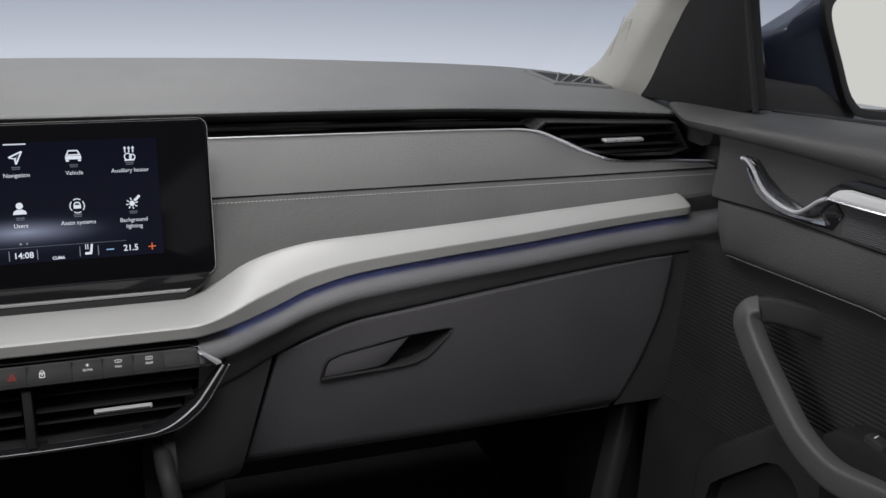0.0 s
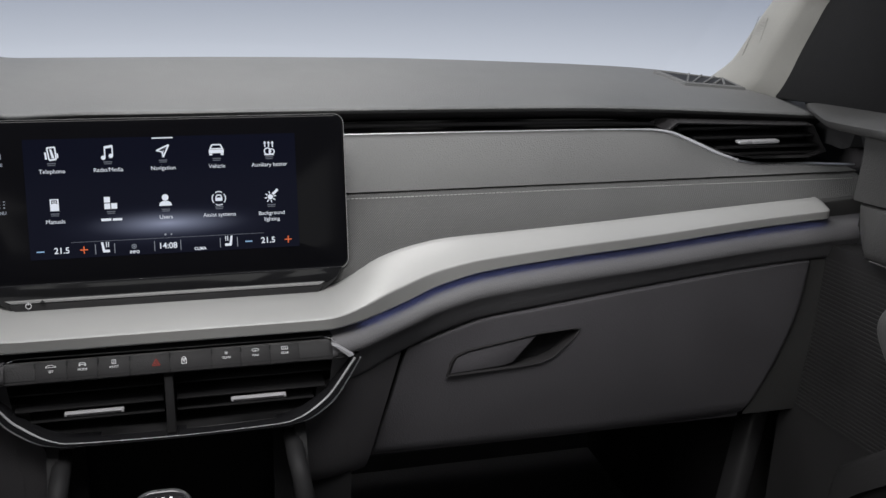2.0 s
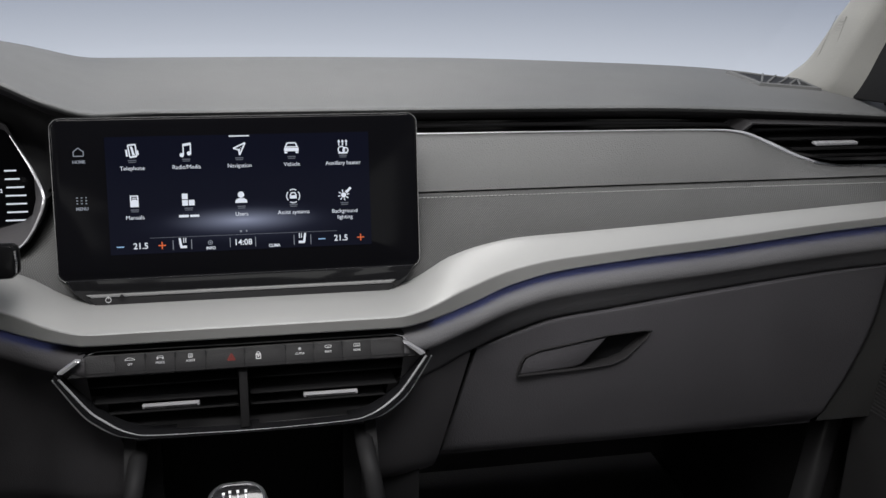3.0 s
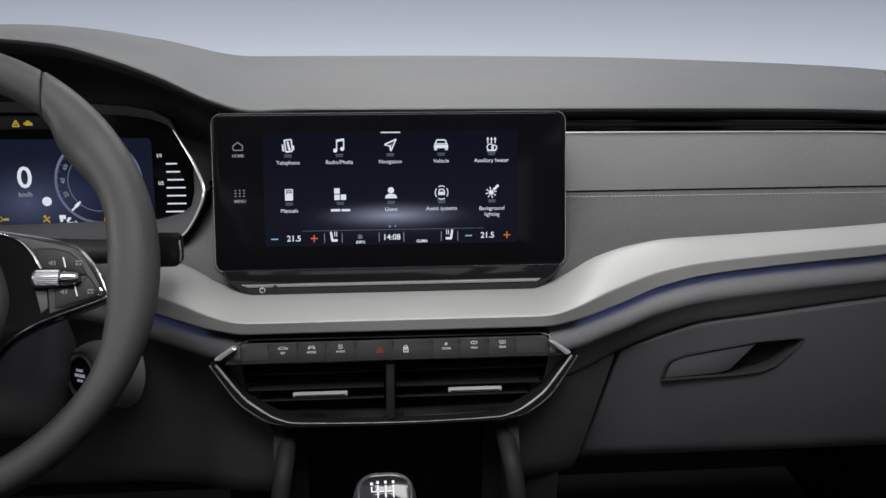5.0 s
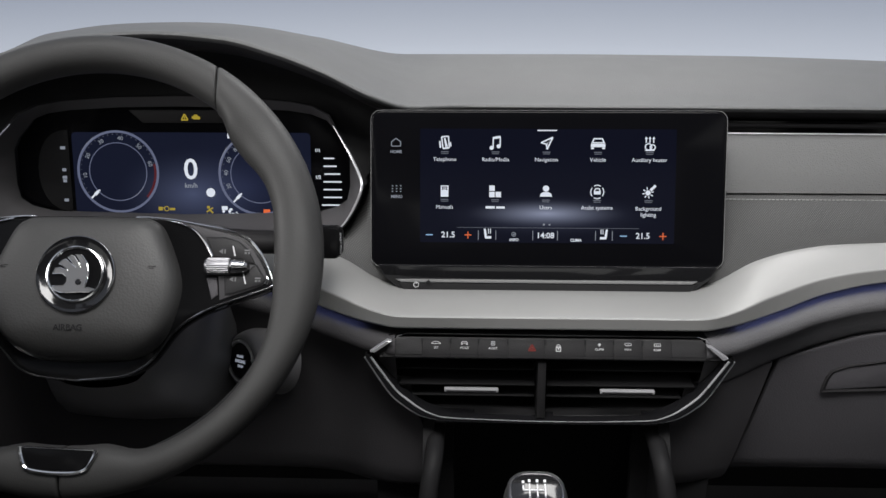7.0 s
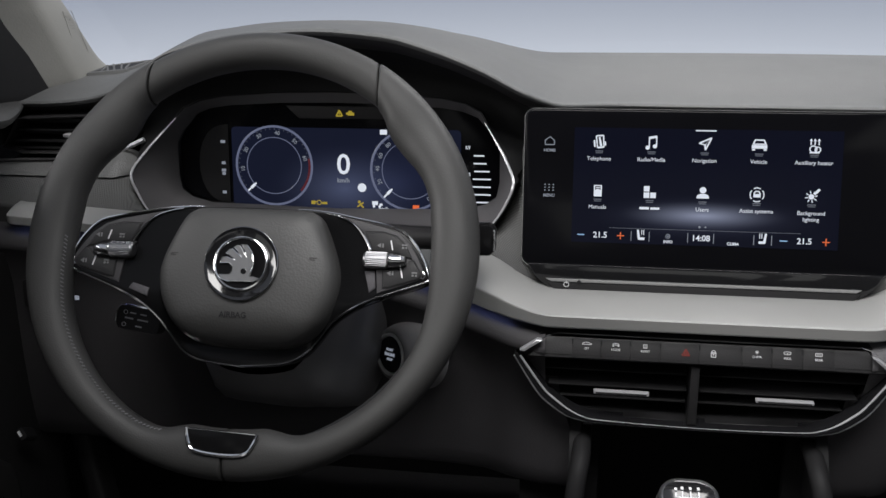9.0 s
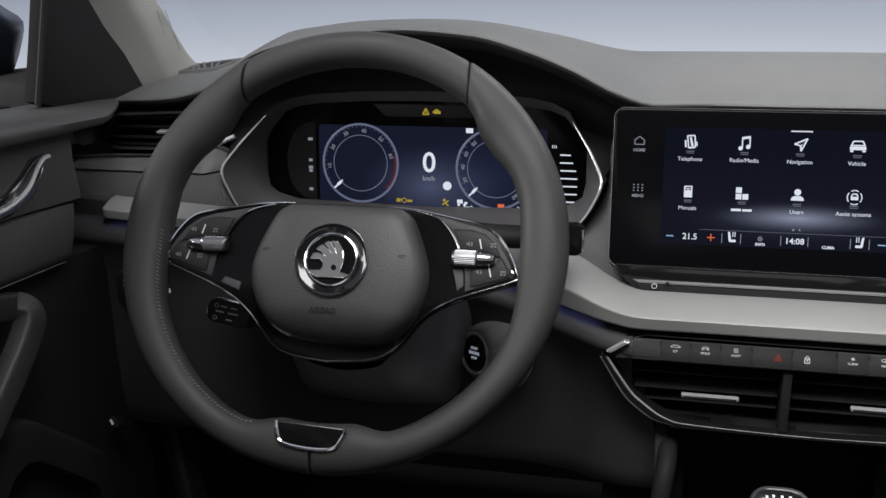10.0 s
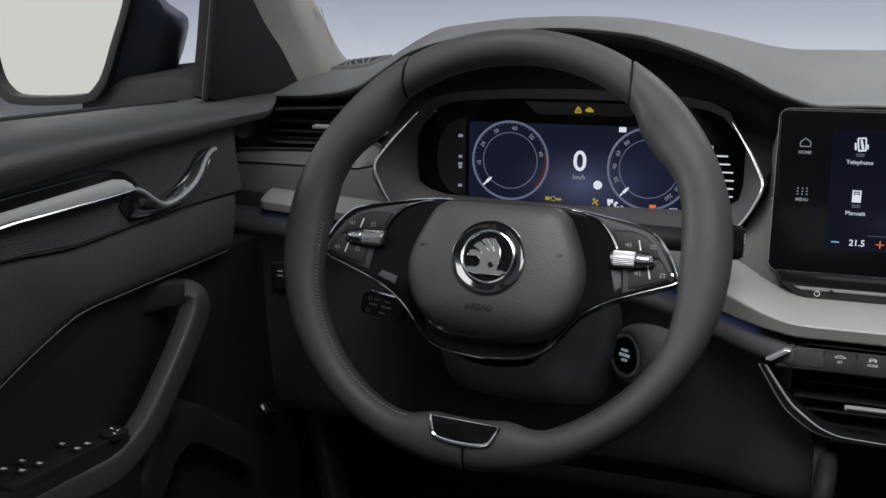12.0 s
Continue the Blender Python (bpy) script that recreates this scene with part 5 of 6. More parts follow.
# spoke switches
for s in (1, -1):
    off = 3.0 * s

    def on_pod(pts):
        """Switch outlines in millimetres; the inner ends differ a little from side to side."""
        return [((s * (x + off * max(0, min(1, (145 - x) / 45))) + SX) / 1000, y / 1000) for x, y in pts]
    pod = [(66, 29), (80, 26.8), (96, 23.2), (112, 19.5), (124, 15.2), (134, 7), (141, -3), (146, -12), (147, -18), (143, -22.5), (121, -30), (108, -34.5), (106, -16), (100, 2), (92, 16), (80, 25)]
    up = [(95, 15.5), (110, 15.8), (122, 12.8), (130, 6.2), (136.5, -5), (131, -4.2), (125, -1), (102, .6)]
    dn = [(112, -15), (127, -15.2), (131, -13.4), (133.5, -8.2), (137.8, -6.6), (145.5, -17.5), (142.5, -21.6), (118, -29.2), (113, -29.5)]
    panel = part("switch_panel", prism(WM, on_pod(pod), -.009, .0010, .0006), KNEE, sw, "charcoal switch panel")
    inner = smooth_line([WM @ V((x, y, .0016)) for x, y in on_pod([(60, 30), (70, 28), (82, 23.5), (90, 16.5), (96, 8), (100, .6)])], 4)
    part("panel_edge", tube(inner, [.0004 + .0007 * i / (len(inner) - 1) for i in range(len(inner))], 6), CHROME, panel, "bright inner edge")
    for nm, pg in (("upper_button", up), ("lower_button", dn)):
        pts = on_pod(pg)
        cxp, cyp = sum(p[0] for p in pts) / len(pts), sum(p[1] for p in pts) / len(pts)
        part("button_gap", prism(WM, [(cxp + (x - cxp) * 1.05, cyp + (y - cyp) * 1.10) for x, y in pts], -.006, .0013, .0001), RUBBER, panel)
        k = part(nm, prism(WM, pts, -.006, .0021, .0006), STACK, sw, "charcoal rocker button")
        part("symbol", sign(WM @ Matrix.Translation((cxp - .0105, cyp - .0004, .0022)), [("p", [(-.002, 0), (.0012, .002), (.0012, -.002)]), ("r", .0028, 0, .0012, .0034)]), PRINT_DIM, k)
        part("symbol", sign(WM @ Matrix.Translation((cxp + .0100, cyp - .0004, .0022)), [("r", 0, .0010, .0044, .0012), ("r", -.0012, -.0012, .0018, .0016), ("r", .0014, -.0012, .0014, .0016)]), PRINT_DIM, k)
        part("marker_line", sign(WM @ Matrix.Translation((cxp - .0005, cyp, .0022)), [("l", .0010 * s, -.0040, -.0010 * s, .0040, .0010)]), PRINT, k)
    m = WM @ Matrix.Translation(((s * (97.5 + off * .8) + SX) / 1000, -.0080, .0052)) @ Matrix.Rotation(radians(90 * s), 4, "Y")
    part("roller_bed", prism(WM, on_pod([(97, .4), (126, -1.4), (132, -5.5), (132, -11), (127, -14.6), (104, -15)]), -.004, .0016, .0004), RUBBER, panel)
    roll = part("roller", lathe(m, [(.0050, -.0012), (.0061, 0), (.0063, .0010), (.0063, .0180), (.0058, .0188)], 30), ROLLER, sw, "ribbed metal roller")
    bm = bmesh.new()
    for j in range(26):
        b = 2 * math.pi * j / 26
        tube([m @ V((.0063 * math.cos(b), .0063 * math.sin(b), z)) for z in (.0010, .0178)], .00042, 4, bm)
    tagged(part("ribs", bm, ROLLER, roll), kind="stuff")
    part("roller_end", lathe(m, [(.0054, .0190), (.0057, .0196), (.0057, .0205), (.0053, .026), (.0046, .0300), (.0034, .0322), (.0015, .0330)], 24), LEVER, sw, "polished roller end")
    # grey patches painted for reflections in the gloss spokes
    bright = [(97, -39), (93.5, -34), (79, -38), (80.5, -45)] if s < 0 else [(99, -16.5), (107.5, -16), (109, -30), (104, -34)]
    part("spoke_reflection", prism(WM, [((s * x + SX) / 1000, y / 1000) for x, y in bright], -.006, .0004, .0006), LOWER, sw, "small grey patch for a reflection in the gloss spoke")
tb = [(-.0288, -.1500), (.0268, -.1520), (.0236, -.1590), (.0170, -.1668), (-.0210, -.1655), (-.0256, -.1580)]
part("spoke_insert", prism(WM, tb, .004, .0188, .001), SPOKE, sw, "gloss black insert in the lower rim")
frame_line = smooth_line([(x, y, 0) for x, y in [(-.0292, -.1490), (-.0272, -.1575), (-.0220, -.1655), (-.002, -.1685), (.0180, -.1672), (.0246, -.1595), (.0274, -.1515)]], 5)
part("insert_frame", tube([WM @ V((p.x, p.y, .0186)) for p in frame_line], .0015, 8), CHROME, sw, "chrome frame")
part("insert_top", tube([WM @ V((-.0285, -.1494, .0182)), WM @ V((.0266, -.1516, .0182))], .0008, 6), CHROME, sw)

# ---- steering column, start button and stalks ----
col = thing("steering_column", (-.37, .93, .50), "black steering column shroud below the steering wheel", "steering column")
CM = plane_m((-.3774, .8229, .6653), 27)
sec = []
for z, w, t, b in ((-.05, .055, .03, -.095), (-.08, .070, .04, -.112), (-.12, .086, .045, -.122), (-.17, .096, .05, -.125), (-.24, .100, .05, -.125)):
    sec.append([CM @ V((x, y, z)) for x, y in [(p.x, p.y) for p in smooth_line([(w * .9, t, 0), (0, t + .006, 0), (-w * .9, t, 0), (-w, (t + b) / 2, 0), (-w * .72, b + .012, 0), (-w * .3, b, 0), (w * .3, b, 0), (w * .75, b + .012, 0), (w, (t + b) / 2, 0)], 3, True)]])
bm = grid([r + [r[0]] for r in sec])
part("shroud", bm, SHROUD, col, "black moulded shroud", 60)
part("lever", prism(plane_m((-.4487, .918, .5039), 20), rounded(.019, .0036, .0012, 3), -.03, .002, .001), SATIN_GREY, col, "height adjustment lever")
st = thing("start_button", (-.280, .93, .537), "round black start button with lit words and chrome ring", "button")
PM = plane_m((-.2795, .9165, .5370), 14) @ Matrix.Rotation(radians(-40), 4, "Y")
part("bezel", lathe(PM, [(.0375, -.040), (.0330, -.026), (.0268, -.008), (.0250, -.003), (.0230, .0004), (.0212, .0012), (.0204, 0), (.0180, -.004)], 40), SHROUD, st)
part("ring", lathe(PM, [(.0204, -.003), (.0201, .0014), (.0190, .0022), (.0176, .0012), (.0172, -.003)], 40), TRIM, st, "satin chrome ring")
part("cap", lathe(PM, [(.0172, -.004), (.0168, .0002), (.0158, .0010), (.0005, .0008)], 40), GLOSS, st, "gloss black cap")
for k, w in enumerate(("START", "ENGINE", "STOP")):
    letters(w, .0034 if k != 1 else .0042, PM @ Matrix.Translation((0, .0046 - .0046 * k, .0012)), GREY_LIT, st, "lit_word", bold=.00002)
ls = thing("indicator_stalk", (-.42, .86, .59), "black stalk with printed switch symbols behind the steering wheel", "stalk", "column stalks")
part("arm", tube([(-.39, .93, .615), (-.44, .885, .604), (-.475, .86, .594)], [.011, .010, .009], 10), DARK, ls)
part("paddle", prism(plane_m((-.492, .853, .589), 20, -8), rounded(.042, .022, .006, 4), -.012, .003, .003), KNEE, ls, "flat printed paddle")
kp = plane_m((-.492, .853, .589), 20, -8) @ Matrix.Translation((0, 0, .0032))
part("print", sign(kp, [("o", -.012, .005, .002, .0005), ("r", -.005, .005, .006, .0012), ("r", .005, .005, .006, .0012), ("r", -.008, 0, .008, .0014), ("r", .005, 0, .010, .0014), ("o", -.012, -.006, .002, .0005), ("r", .002, -.006, .006, .0012)], 0, .0003), PRINT, ls)
part("end_ring", tube([kp @ V((x, y, -.002)) for x, y in ((.012, .0112), (-.012, .0112), (-.0185, .0085), (-.0210, .003), (-.0210, -.004), (-.0185, -.0085))], .0011, 6), CHROME, ls)
rs = thing("wiper_stalk", (-.25, .90, .65), "black stalk end showing beside the steering wheel", "stalk", "column stalks")
part("arm", tube([(-.33, .95, .645), (-.26, .92, .652), (-.20, .905, .657)], [.011, .0105, .010], 10), DARK, rs)
part("cap", prism(plane_m((-.1935, .90, .6585), 12), rounded(.026, .0275, .006, 4), -.016, .003, .003), SPOKE, rs, "flat black end cap")
part("cap_edge", tube([plane_m((-.1935, .90, .6585), 12) @ V((x, y, .001)) for x, y in ((.0125, .009), (.0132, 0), (.0125, -.009))], .0010, 6), SATIN, rs)

# ---- gear lever and console ----
KNOB = surface("knob_leather", (0.05, 0.05, 0.0495), 0.5, grain=0.1, grain_size=0.0012)
gl = thing("gear_lever", (-.0145, .80, .36), "chrome-capped black gear knob with a printed shift pattern", "gear lever")
GM = Matrix.Translation((-.0145, .80, .4465)) @ Matrix.Rotation(radians(13), 4, "X")
part("stem", tube([(-.0145, .83, .30), (-.0145, .802, .45)], [.016, .012], 12), RUBBER, gl)
part("gaiter", lathe(Matrix.Translation((-.0145, .832, .285)) @ Matrix.Rotation(radians(-9), 4, "X"), [(.075, 0), (.068, .02), (.052, .04), (.034, .07), (.02, .10), (.016, .13)], 24), RIM, gl)
rows = []
for z, w in ((-.022, .020), (-.012, .034), (0, .045), (.014, .0525), (.026, .0530), (.034, .0505), (.039, .0465)):
    r = [GM @ V((x, y, z)) for x, y in rounded(w, w * .94, w * .40, 6)]
    rows.append(r + [r[0]])
part("knob_body", grid(rows), KNOB, gl, "dark grey leather knob", 60)
for nm, ma, zr, lb in (("knob_trim", SATIN, ((.0470, .0380), (.0462, .0405), (.0440, .0424), (.0418, .0428), (.0402, .0412)), "chrome cap ring"), ("knob_plate", GLOSS, ((.0408, .0400), (.0404, .0416), (.0200, .0438), (.0010, .0440)), "gloss black top plate")):
    rows = []
    for w, z in zr:
        r = [GM @ V((x, y, z)) for x, y in rounded(w, w * .94, w * .36, 6)]
        rows.append(r + [r[0]])
    part(nm, grid(rows), ma, gl, lb, 60)
KT = GM @ Matrix.Translation((0, -.002, .0441))
part("shift_pattern", sign(KT, [("l", -.0105, 0, .0070, 0, .0011)] + [("l", x, -.0068, x, .0068, .0011) for x in (-.0055, .0008, .0070)] + [("l", -.0105, 0, -.0105, .0050, .0011)] + [("r", x, y, .0020, .0028) for x in (-.0055, .0008, .0070) for y in (.0100, -.0100)] + [("r", -.0105, .0085, .0020, .0028)], -.0010, .0006), PRINT, gl, "white printed gear pattern")
con = thing("centre_console", (0, .9, 0), "black centre console with an open tray under the vents", "console")
# near-black edges, walls and floor stand in for the shade in the tray
for s in (1, -1):
    path = [(s * .100, .96, .470), (s * .1005, .915, .470), (s * .101, .880, .464), (s * .104, .864, .448), (s * .108, .855, .415), (s * .116, .845, .36), (s * .130, .80, .30), (s * .140, .55, .27)]
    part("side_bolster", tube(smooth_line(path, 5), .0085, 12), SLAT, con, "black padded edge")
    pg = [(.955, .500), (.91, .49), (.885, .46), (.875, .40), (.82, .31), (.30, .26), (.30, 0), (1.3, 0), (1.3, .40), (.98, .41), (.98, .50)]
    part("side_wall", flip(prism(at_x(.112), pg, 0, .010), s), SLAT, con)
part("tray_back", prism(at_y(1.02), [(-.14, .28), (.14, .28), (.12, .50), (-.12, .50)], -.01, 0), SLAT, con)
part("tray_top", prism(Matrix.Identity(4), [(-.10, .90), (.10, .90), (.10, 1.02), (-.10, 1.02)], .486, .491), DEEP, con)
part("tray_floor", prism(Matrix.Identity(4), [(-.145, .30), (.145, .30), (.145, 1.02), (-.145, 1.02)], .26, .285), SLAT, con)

# ---- front doors, mirrored ----
sill = spl((.10, .812), (.45, .806), (.67, .789), (.752, .779), (.835, .769), (.93, .757), (1.02, .748), (1.09, .741))
pad_low = spl((.10, .775), (.55, .762), (.68, .757), (.80, .750), (.92, .7415), (.99, .737), (1.09, .730))
line1 = spl((.10, .745), (.59, .709), (.667, .695), (.80, .686), (.91, .674), (1.0, .667))
line2 = spl((.10, .48), (.40, .57), (.50, .604), (.568, .627), (.62, .640), (.655, .6455), (.71, .641), (.80, .632), (.87, .625), (1.0, .612))


# dark lower door plastic; on the grip mount it stands for shade
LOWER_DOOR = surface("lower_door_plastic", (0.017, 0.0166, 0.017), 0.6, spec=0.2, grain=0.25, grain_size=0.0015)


CREASE = surface("crease_highlight_plastic", (0.052, 0.051, 0.050), 0.5, tone=0.05)
RIBBED = surface("ribbed_door_plastic", (0.020, 0.0195, 0.020), 0.55, spec=0.25)


def strap(path, size, carry=False):
    """A strap with rounded edges along a path; half sizes across the car and across that."""
    rings = []
    for i, p in enumerate(path):
        t = (path[min(i + 1, len(path) - 1)] - path[max(i - 1, 0)]).normalized()
        u = (V((1, 0, 0)) - t * t.x)
        u = u.normalized() if u.length > .25 else (V((0, 0, 1)) - t * t.z).normalized()
        if carry and rings:
            u = (side - t * t.dot(side)).normalized()
        w = t.cross(u)
        if rings and w.dot(last) < 0:
            u, w = -u, -w
        last, side = w, u
        a, b = size[i]
        ring = []
        for j in range(24):
            k = 2 * math.pi * j / 24
            c, n = math.cos(k), math.sin(k)
            ring.append(p + u * a * math.copysign(abs(c) ** .38, c) + w * b * math.copysign(abs(n) ** .38, n))
        rings.append(ring + [ring[0]])
    bm = grid(rings, caps=False)
    bmesh.ops.remove_doubles(bm, verts=bm.verts, dist=1e-6)
    bmesh.ops.holes_fill(bm, edges=bm.edges)
    bmesh.ops.recalc_face_normals(bm, faces=bm.faces)
    return bm


def door(s):
    d = thing("car_door", (s * .72, .55, .05), "closed dark grey car door with chrome handle and curved grip", "car door", "front doors")
    ys = [.12 + .86 * i / 60 for i in range(61)]
    # soft sill pad, tapering to its front tip
    rows = []
    for y in [.12 + .80 * i / 40 for i in range(40)] + [.925 + .14 * i / 20 for i in range(21)]:
        k = max(0.0, (y - .945) / .12)
        zs = sill(y)
        H = (sill(y) - pad_low(y)) * (1 - .35 * k) + .0015
        zl = zs - H
        ix = .647 + .058 * k ** 1.15
        rows.append([V((x, y, z)) for x, z in ((.745, zs - .8 * H), (.745, zs - .05 * H), (.738, zs), (.72, zs + .0005), (ix + .5 * (.72 - ix), zs - .02 * H), (ix + .25 * (.72 - ix), zs - .09 * H), (ix + .09 * (.72 - ix), zs - .25 * H), (ix, zs - .50 * H), (ix + .001, zl + .18 * H), (ix + .08 * (.72 - ix), zl + .03 * H), (ix + .2 * (.72 - ix), zl), (ix + .7 * (.72 - ix), zl + .05 * H))])
    part("sill_pad", flip(grid([list(r) for r in zip(*rows)], close_v=True, caps=True), s), DOOR, d, "soft dark grey sill pad", 60)
    # upper panel behind the handle
    rows = [[V((x, y + dy, z)) for x, z, dy in ((.70, pad_low(y) + .004, 0), (.662, pad_low(y) + .004, 0), (.664, .6 * pad_low(y) + .4 * line1(y), 0), (.6615, line1(y) + .006, 0), (.6620, line1(y) + .001, 0), (.667, line1(y), 0), (.70, line1(y), 0))] for y in [.12 + .785 * i / 50 for i in range(51)]]
    up = part("upper_panel", flip(grid([list(r) for r in zip(*rows)], close_v=True, caps=True), s), DOOR, d, "dark grey panel behind the handle", 50)
    # middle panel between the two lines
    rows = []
    for y in [.12 + .78 * i / 50 for i in range(51)]:
        a, b = line1(y) - .0012, line2(y)
        k = max(0.0, (y - .865) / .035)
        rows.append([V((x + .006 * k * k, y - .028 * k * (a - z) / (a - b), z)) for x, z in ((.70, a), (.665, a), (.6605, a - .0015), (.6585, a - .008), (.655, .5 * a + .5 * b), (.6545, b + .010), (.656, b + .003), (.660, b), (.70, b))])
    part("middle_panel", flip(grid([list(r) for r in zip(*rows)], close_v=True, caps=True), s), DOOR, d, "smooth dark grey middle panel", 50)
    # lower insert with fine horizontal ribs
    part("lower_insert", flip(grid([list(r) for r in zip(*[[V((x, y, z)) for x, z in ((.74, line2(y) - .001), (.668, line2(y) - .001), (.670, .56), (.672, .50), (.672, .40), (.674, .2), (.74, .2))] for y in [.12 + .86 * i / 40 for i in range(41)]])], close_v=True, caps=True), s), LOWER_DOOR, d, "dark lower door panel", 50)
    bm = bmesh.new()
    for k in range(48):
        z = .440 + .0047 * k
        y0, y1 = .40, .965
        pts = [V((.6695 + .002 * (1 - (z - .46) / .17), y, z - .095 * (y - .75))) for y in [y0 + (y1 - y0) * i / 10 for i in range(11)] if line2(y) - .004 > z - .095 * (y - .75)]
        if len(pts) > 2:
            tube(pts, .0014, 5, bm)
    # a thin paler bar drawn for the highlight along the crease
    part("crease_highlight", flip(tube([(.6565, y, line2(y) + .0006) for y in [.30 + .560 * i / 40 for i in range(41)]], .0008, 6), s), CREASE, d, "fine pale line for the highlight under the middle panel")
    if s > 0:
        tagged(part("ribs", bm, RIBBED, d, "fine horizontal ribs"), kind="stuff")
    bm = bmesh.new()
    for k in range(15):
        pts = [V((.6612, y, line1(y) + .004 + .0018 * k)) for y in [.30 + .42 * i / 8 for i in range(9)]]
        tube(pts, .0006, 4, bm)
    tagged(part("fine_ribs", flip(bm, s), LOWER, d), kind="stuff")
    # bright trim bar
    bar = [(.736, .7235), (.7305, .7300), (.724, .7345), (.714, .7375), (.60, .7450), (.30, .7595), (.30, .752), (.60, .7375), (.68, .7285), (.72, .7255)]
    part("trim_bar", flip(prism(at_x(.656), bar, -.01, .0045, .002), s), TRIM, d, "satin silver trim bar")
    part("bar_surround", flip(prism(at_x(.6605), [(.748, .722), (.738, .733), (.728, .7410), (.712, .7460), (.60, .7545), (.30, .770), (.30, .746), (.60, .7335), (.72, .7225)], -.01, .0035, .002), s), GLOSS, d, "gloss black bar surround")
    part("bar_line", flip(tube([(.653, .735, .7235), (.6525, .70, .7262), (.6525, .60, .7362), (.6525, .30, .750)], .0012, 6), s), LEVER, d)
    # release lever: a chrome V with a cupped blade
    vee = smooth_line([(.6545, .8575, .7285), (.6535, .848, .7285), (.652, .836, .7235), (.650, .821, .7130), (.649, .806, .7065), (.649, .786, .7020), (.650, .768, .7015), (.651, .757, .7075), (.652, .745, .7180), (.653, .736, .7235)], 5)
    part("lever_edge", flip(tube(vee, .0020, 8), s), TAB, d, "chrome lever edge")
    a = smooth_line([(.6545, .8575, .7285), (.653, .840, .7245), (.651, .821, .7128), (.650, .800, .7045), (.650, .772, .7005), (.652, .752, .7105)], 6)
    b = smooth_line([(.660, .8545, .7180), (.6595, .844, .7075), (.659, .832, .6985), (.658, .802, .6925), (.657, .765, .6945), (.657, .736, .6985)], 6)
    rows = [[p.lerp(q, t) + V((.004 * math.sin(math.pi * t), 0, 0)) for p, q in zip(a, b)] for t in (0, .2, .4, .6, .8, 1)]
    rows += [[p.lerp(q, t) + V((.009 + .004 * math.sin(math.pi * t), 0, 0)) for p, q in zip(a, b)] for t in (1, .5, 0)]
    part("lever_blade", flip(grid(rows, close_v=True, caps=True), s), LEVER, d, "polished door release lever", 40)
    part("lever_pocket", flip(prism(at_x(.6615), [(.860, .7300), (.852, .7150), (.834, .6965), (.80, .6895), (.762, .6915), (.731, .6955), (.722, .7120), (.738, .7235), (.752, .7145), (.77, .7040), (.80, .7085), (.826, .7190), (.842, .7300)], -.006, .0012, .0008), s), GLOSS, d, "gloss black lever pocket")
    # pull grip
    gx, dz = (.624, -.004) if s > 0 else (.640, .007)
    hook = [(.700, .716, .590), (.684, .728, .602), (gx + .040, .744, .609), (gx + .020, .764, .6115), (gx + .006, .776, .608), (gx, .776, .599)]
    run = [(gx - .001, .764, .585), (gx - .002, .744, .569), (gx - .002, .716, .548), (gx - .001, .690, .529), (gx, .664, .518), (gx, .634, .515), (gx + .001, .596, .522), (gx + .002, .53, .535), (gx + .002, .42, .548), (gx + .002, .20, .56)]
    gp = smooth_line([(x, y, z + dz) for x, y, z in hook + run], 6)
    rev = list(reversed(gp))
    n = len(gp) - 23
    part("pull_grip", flip(strap(rev[:n + 1], [(.0094, .0128)] * (n + 1), True), s), DOOR, d, "curved dark grey pull grip", 45)
    # the mount is darker than the grip, for the shade behind it
    part("grip_mount", flip(strap(rev[n:], [(.0093, .0127)] * (len(gp) - n), True), s), LOWER_DOOR, d, "mount of the pull grip, darkened for shade", 45)
    part("armrest", flip(prism(at_x(.68), [(.15, .42), (.655, .42), (.672, .53), (.660, .541), (.61, .551), (.40, .585), (.15, .60)], 0, .047, .006), s), SAIL, d, "dark armrest tray")
    # flap below the grip and map pocket mouth
    pk = [(.848, .30), (.845, .39), (.838, .413), (.815, .435), (.785, .462), (.757, .488), (.735, .505), (.70, .51), (.66, .47), (.30, .44), (.30, .05), (.85, .05)]
    fy, fz = (0, 0) if s > 0 else (.020, .015)
    pk = [(y + fy, z + fz) for y, z in pk]
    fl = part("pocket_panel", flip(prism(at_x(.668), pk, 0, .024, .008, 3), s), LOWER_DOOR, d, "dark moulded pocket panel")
    mouth = [(.822, .10), (.821, .36), (.815, .388), (.80, .404), (.77, .432), (.742, .458), (.725, .466), (.705, .462), (.67, .43), (.40, .40), (.40, .10)]
    mouth = [(y + fy, z + fz) for y, z in mouth]
    cut(fl, flip(prism(at_x(.668), mouth, .008, .06), s))
    # thin dark sheet on the shallow pocket floor, for the pocket's shade
    part("pocket_shade", flip(prism(at_x(.6615), [(y, z) for y, z in mouth], 0, .002), s), SLAT, d, "dark sheet for the shade in the map pocket")
    # near-black core, for the shade in the gap beside the dashboard
    part("core", flip(prism(at_x(.742), [(.12, .04), (.935, .04), (.935, .70), (.96, .735), (.12, .78)], -.04, .045), s), RUBBER, d)
    part("window_seal", flip(tube([(.738, y, sill(y) - .002) for y in [.12 + .80 * i / 20 for i in range(21)]], .005, 8), s), RUBBER, d, "black window seal")
    # sail panel before the window
    fore = [(1.125, .735), (1.10, .785), (1.072, .83), (1.042, .872), (.995, .94), (.955, .99)] if s > 0 else [(1.120, .735), (1.112, .747), (1.098, .766), (1.081, .789), (1.061, .809), (1.049, .822), (1.020, .862), (.978, .94), (.955, .99)]
    aft = 0 if s > 0 else .012
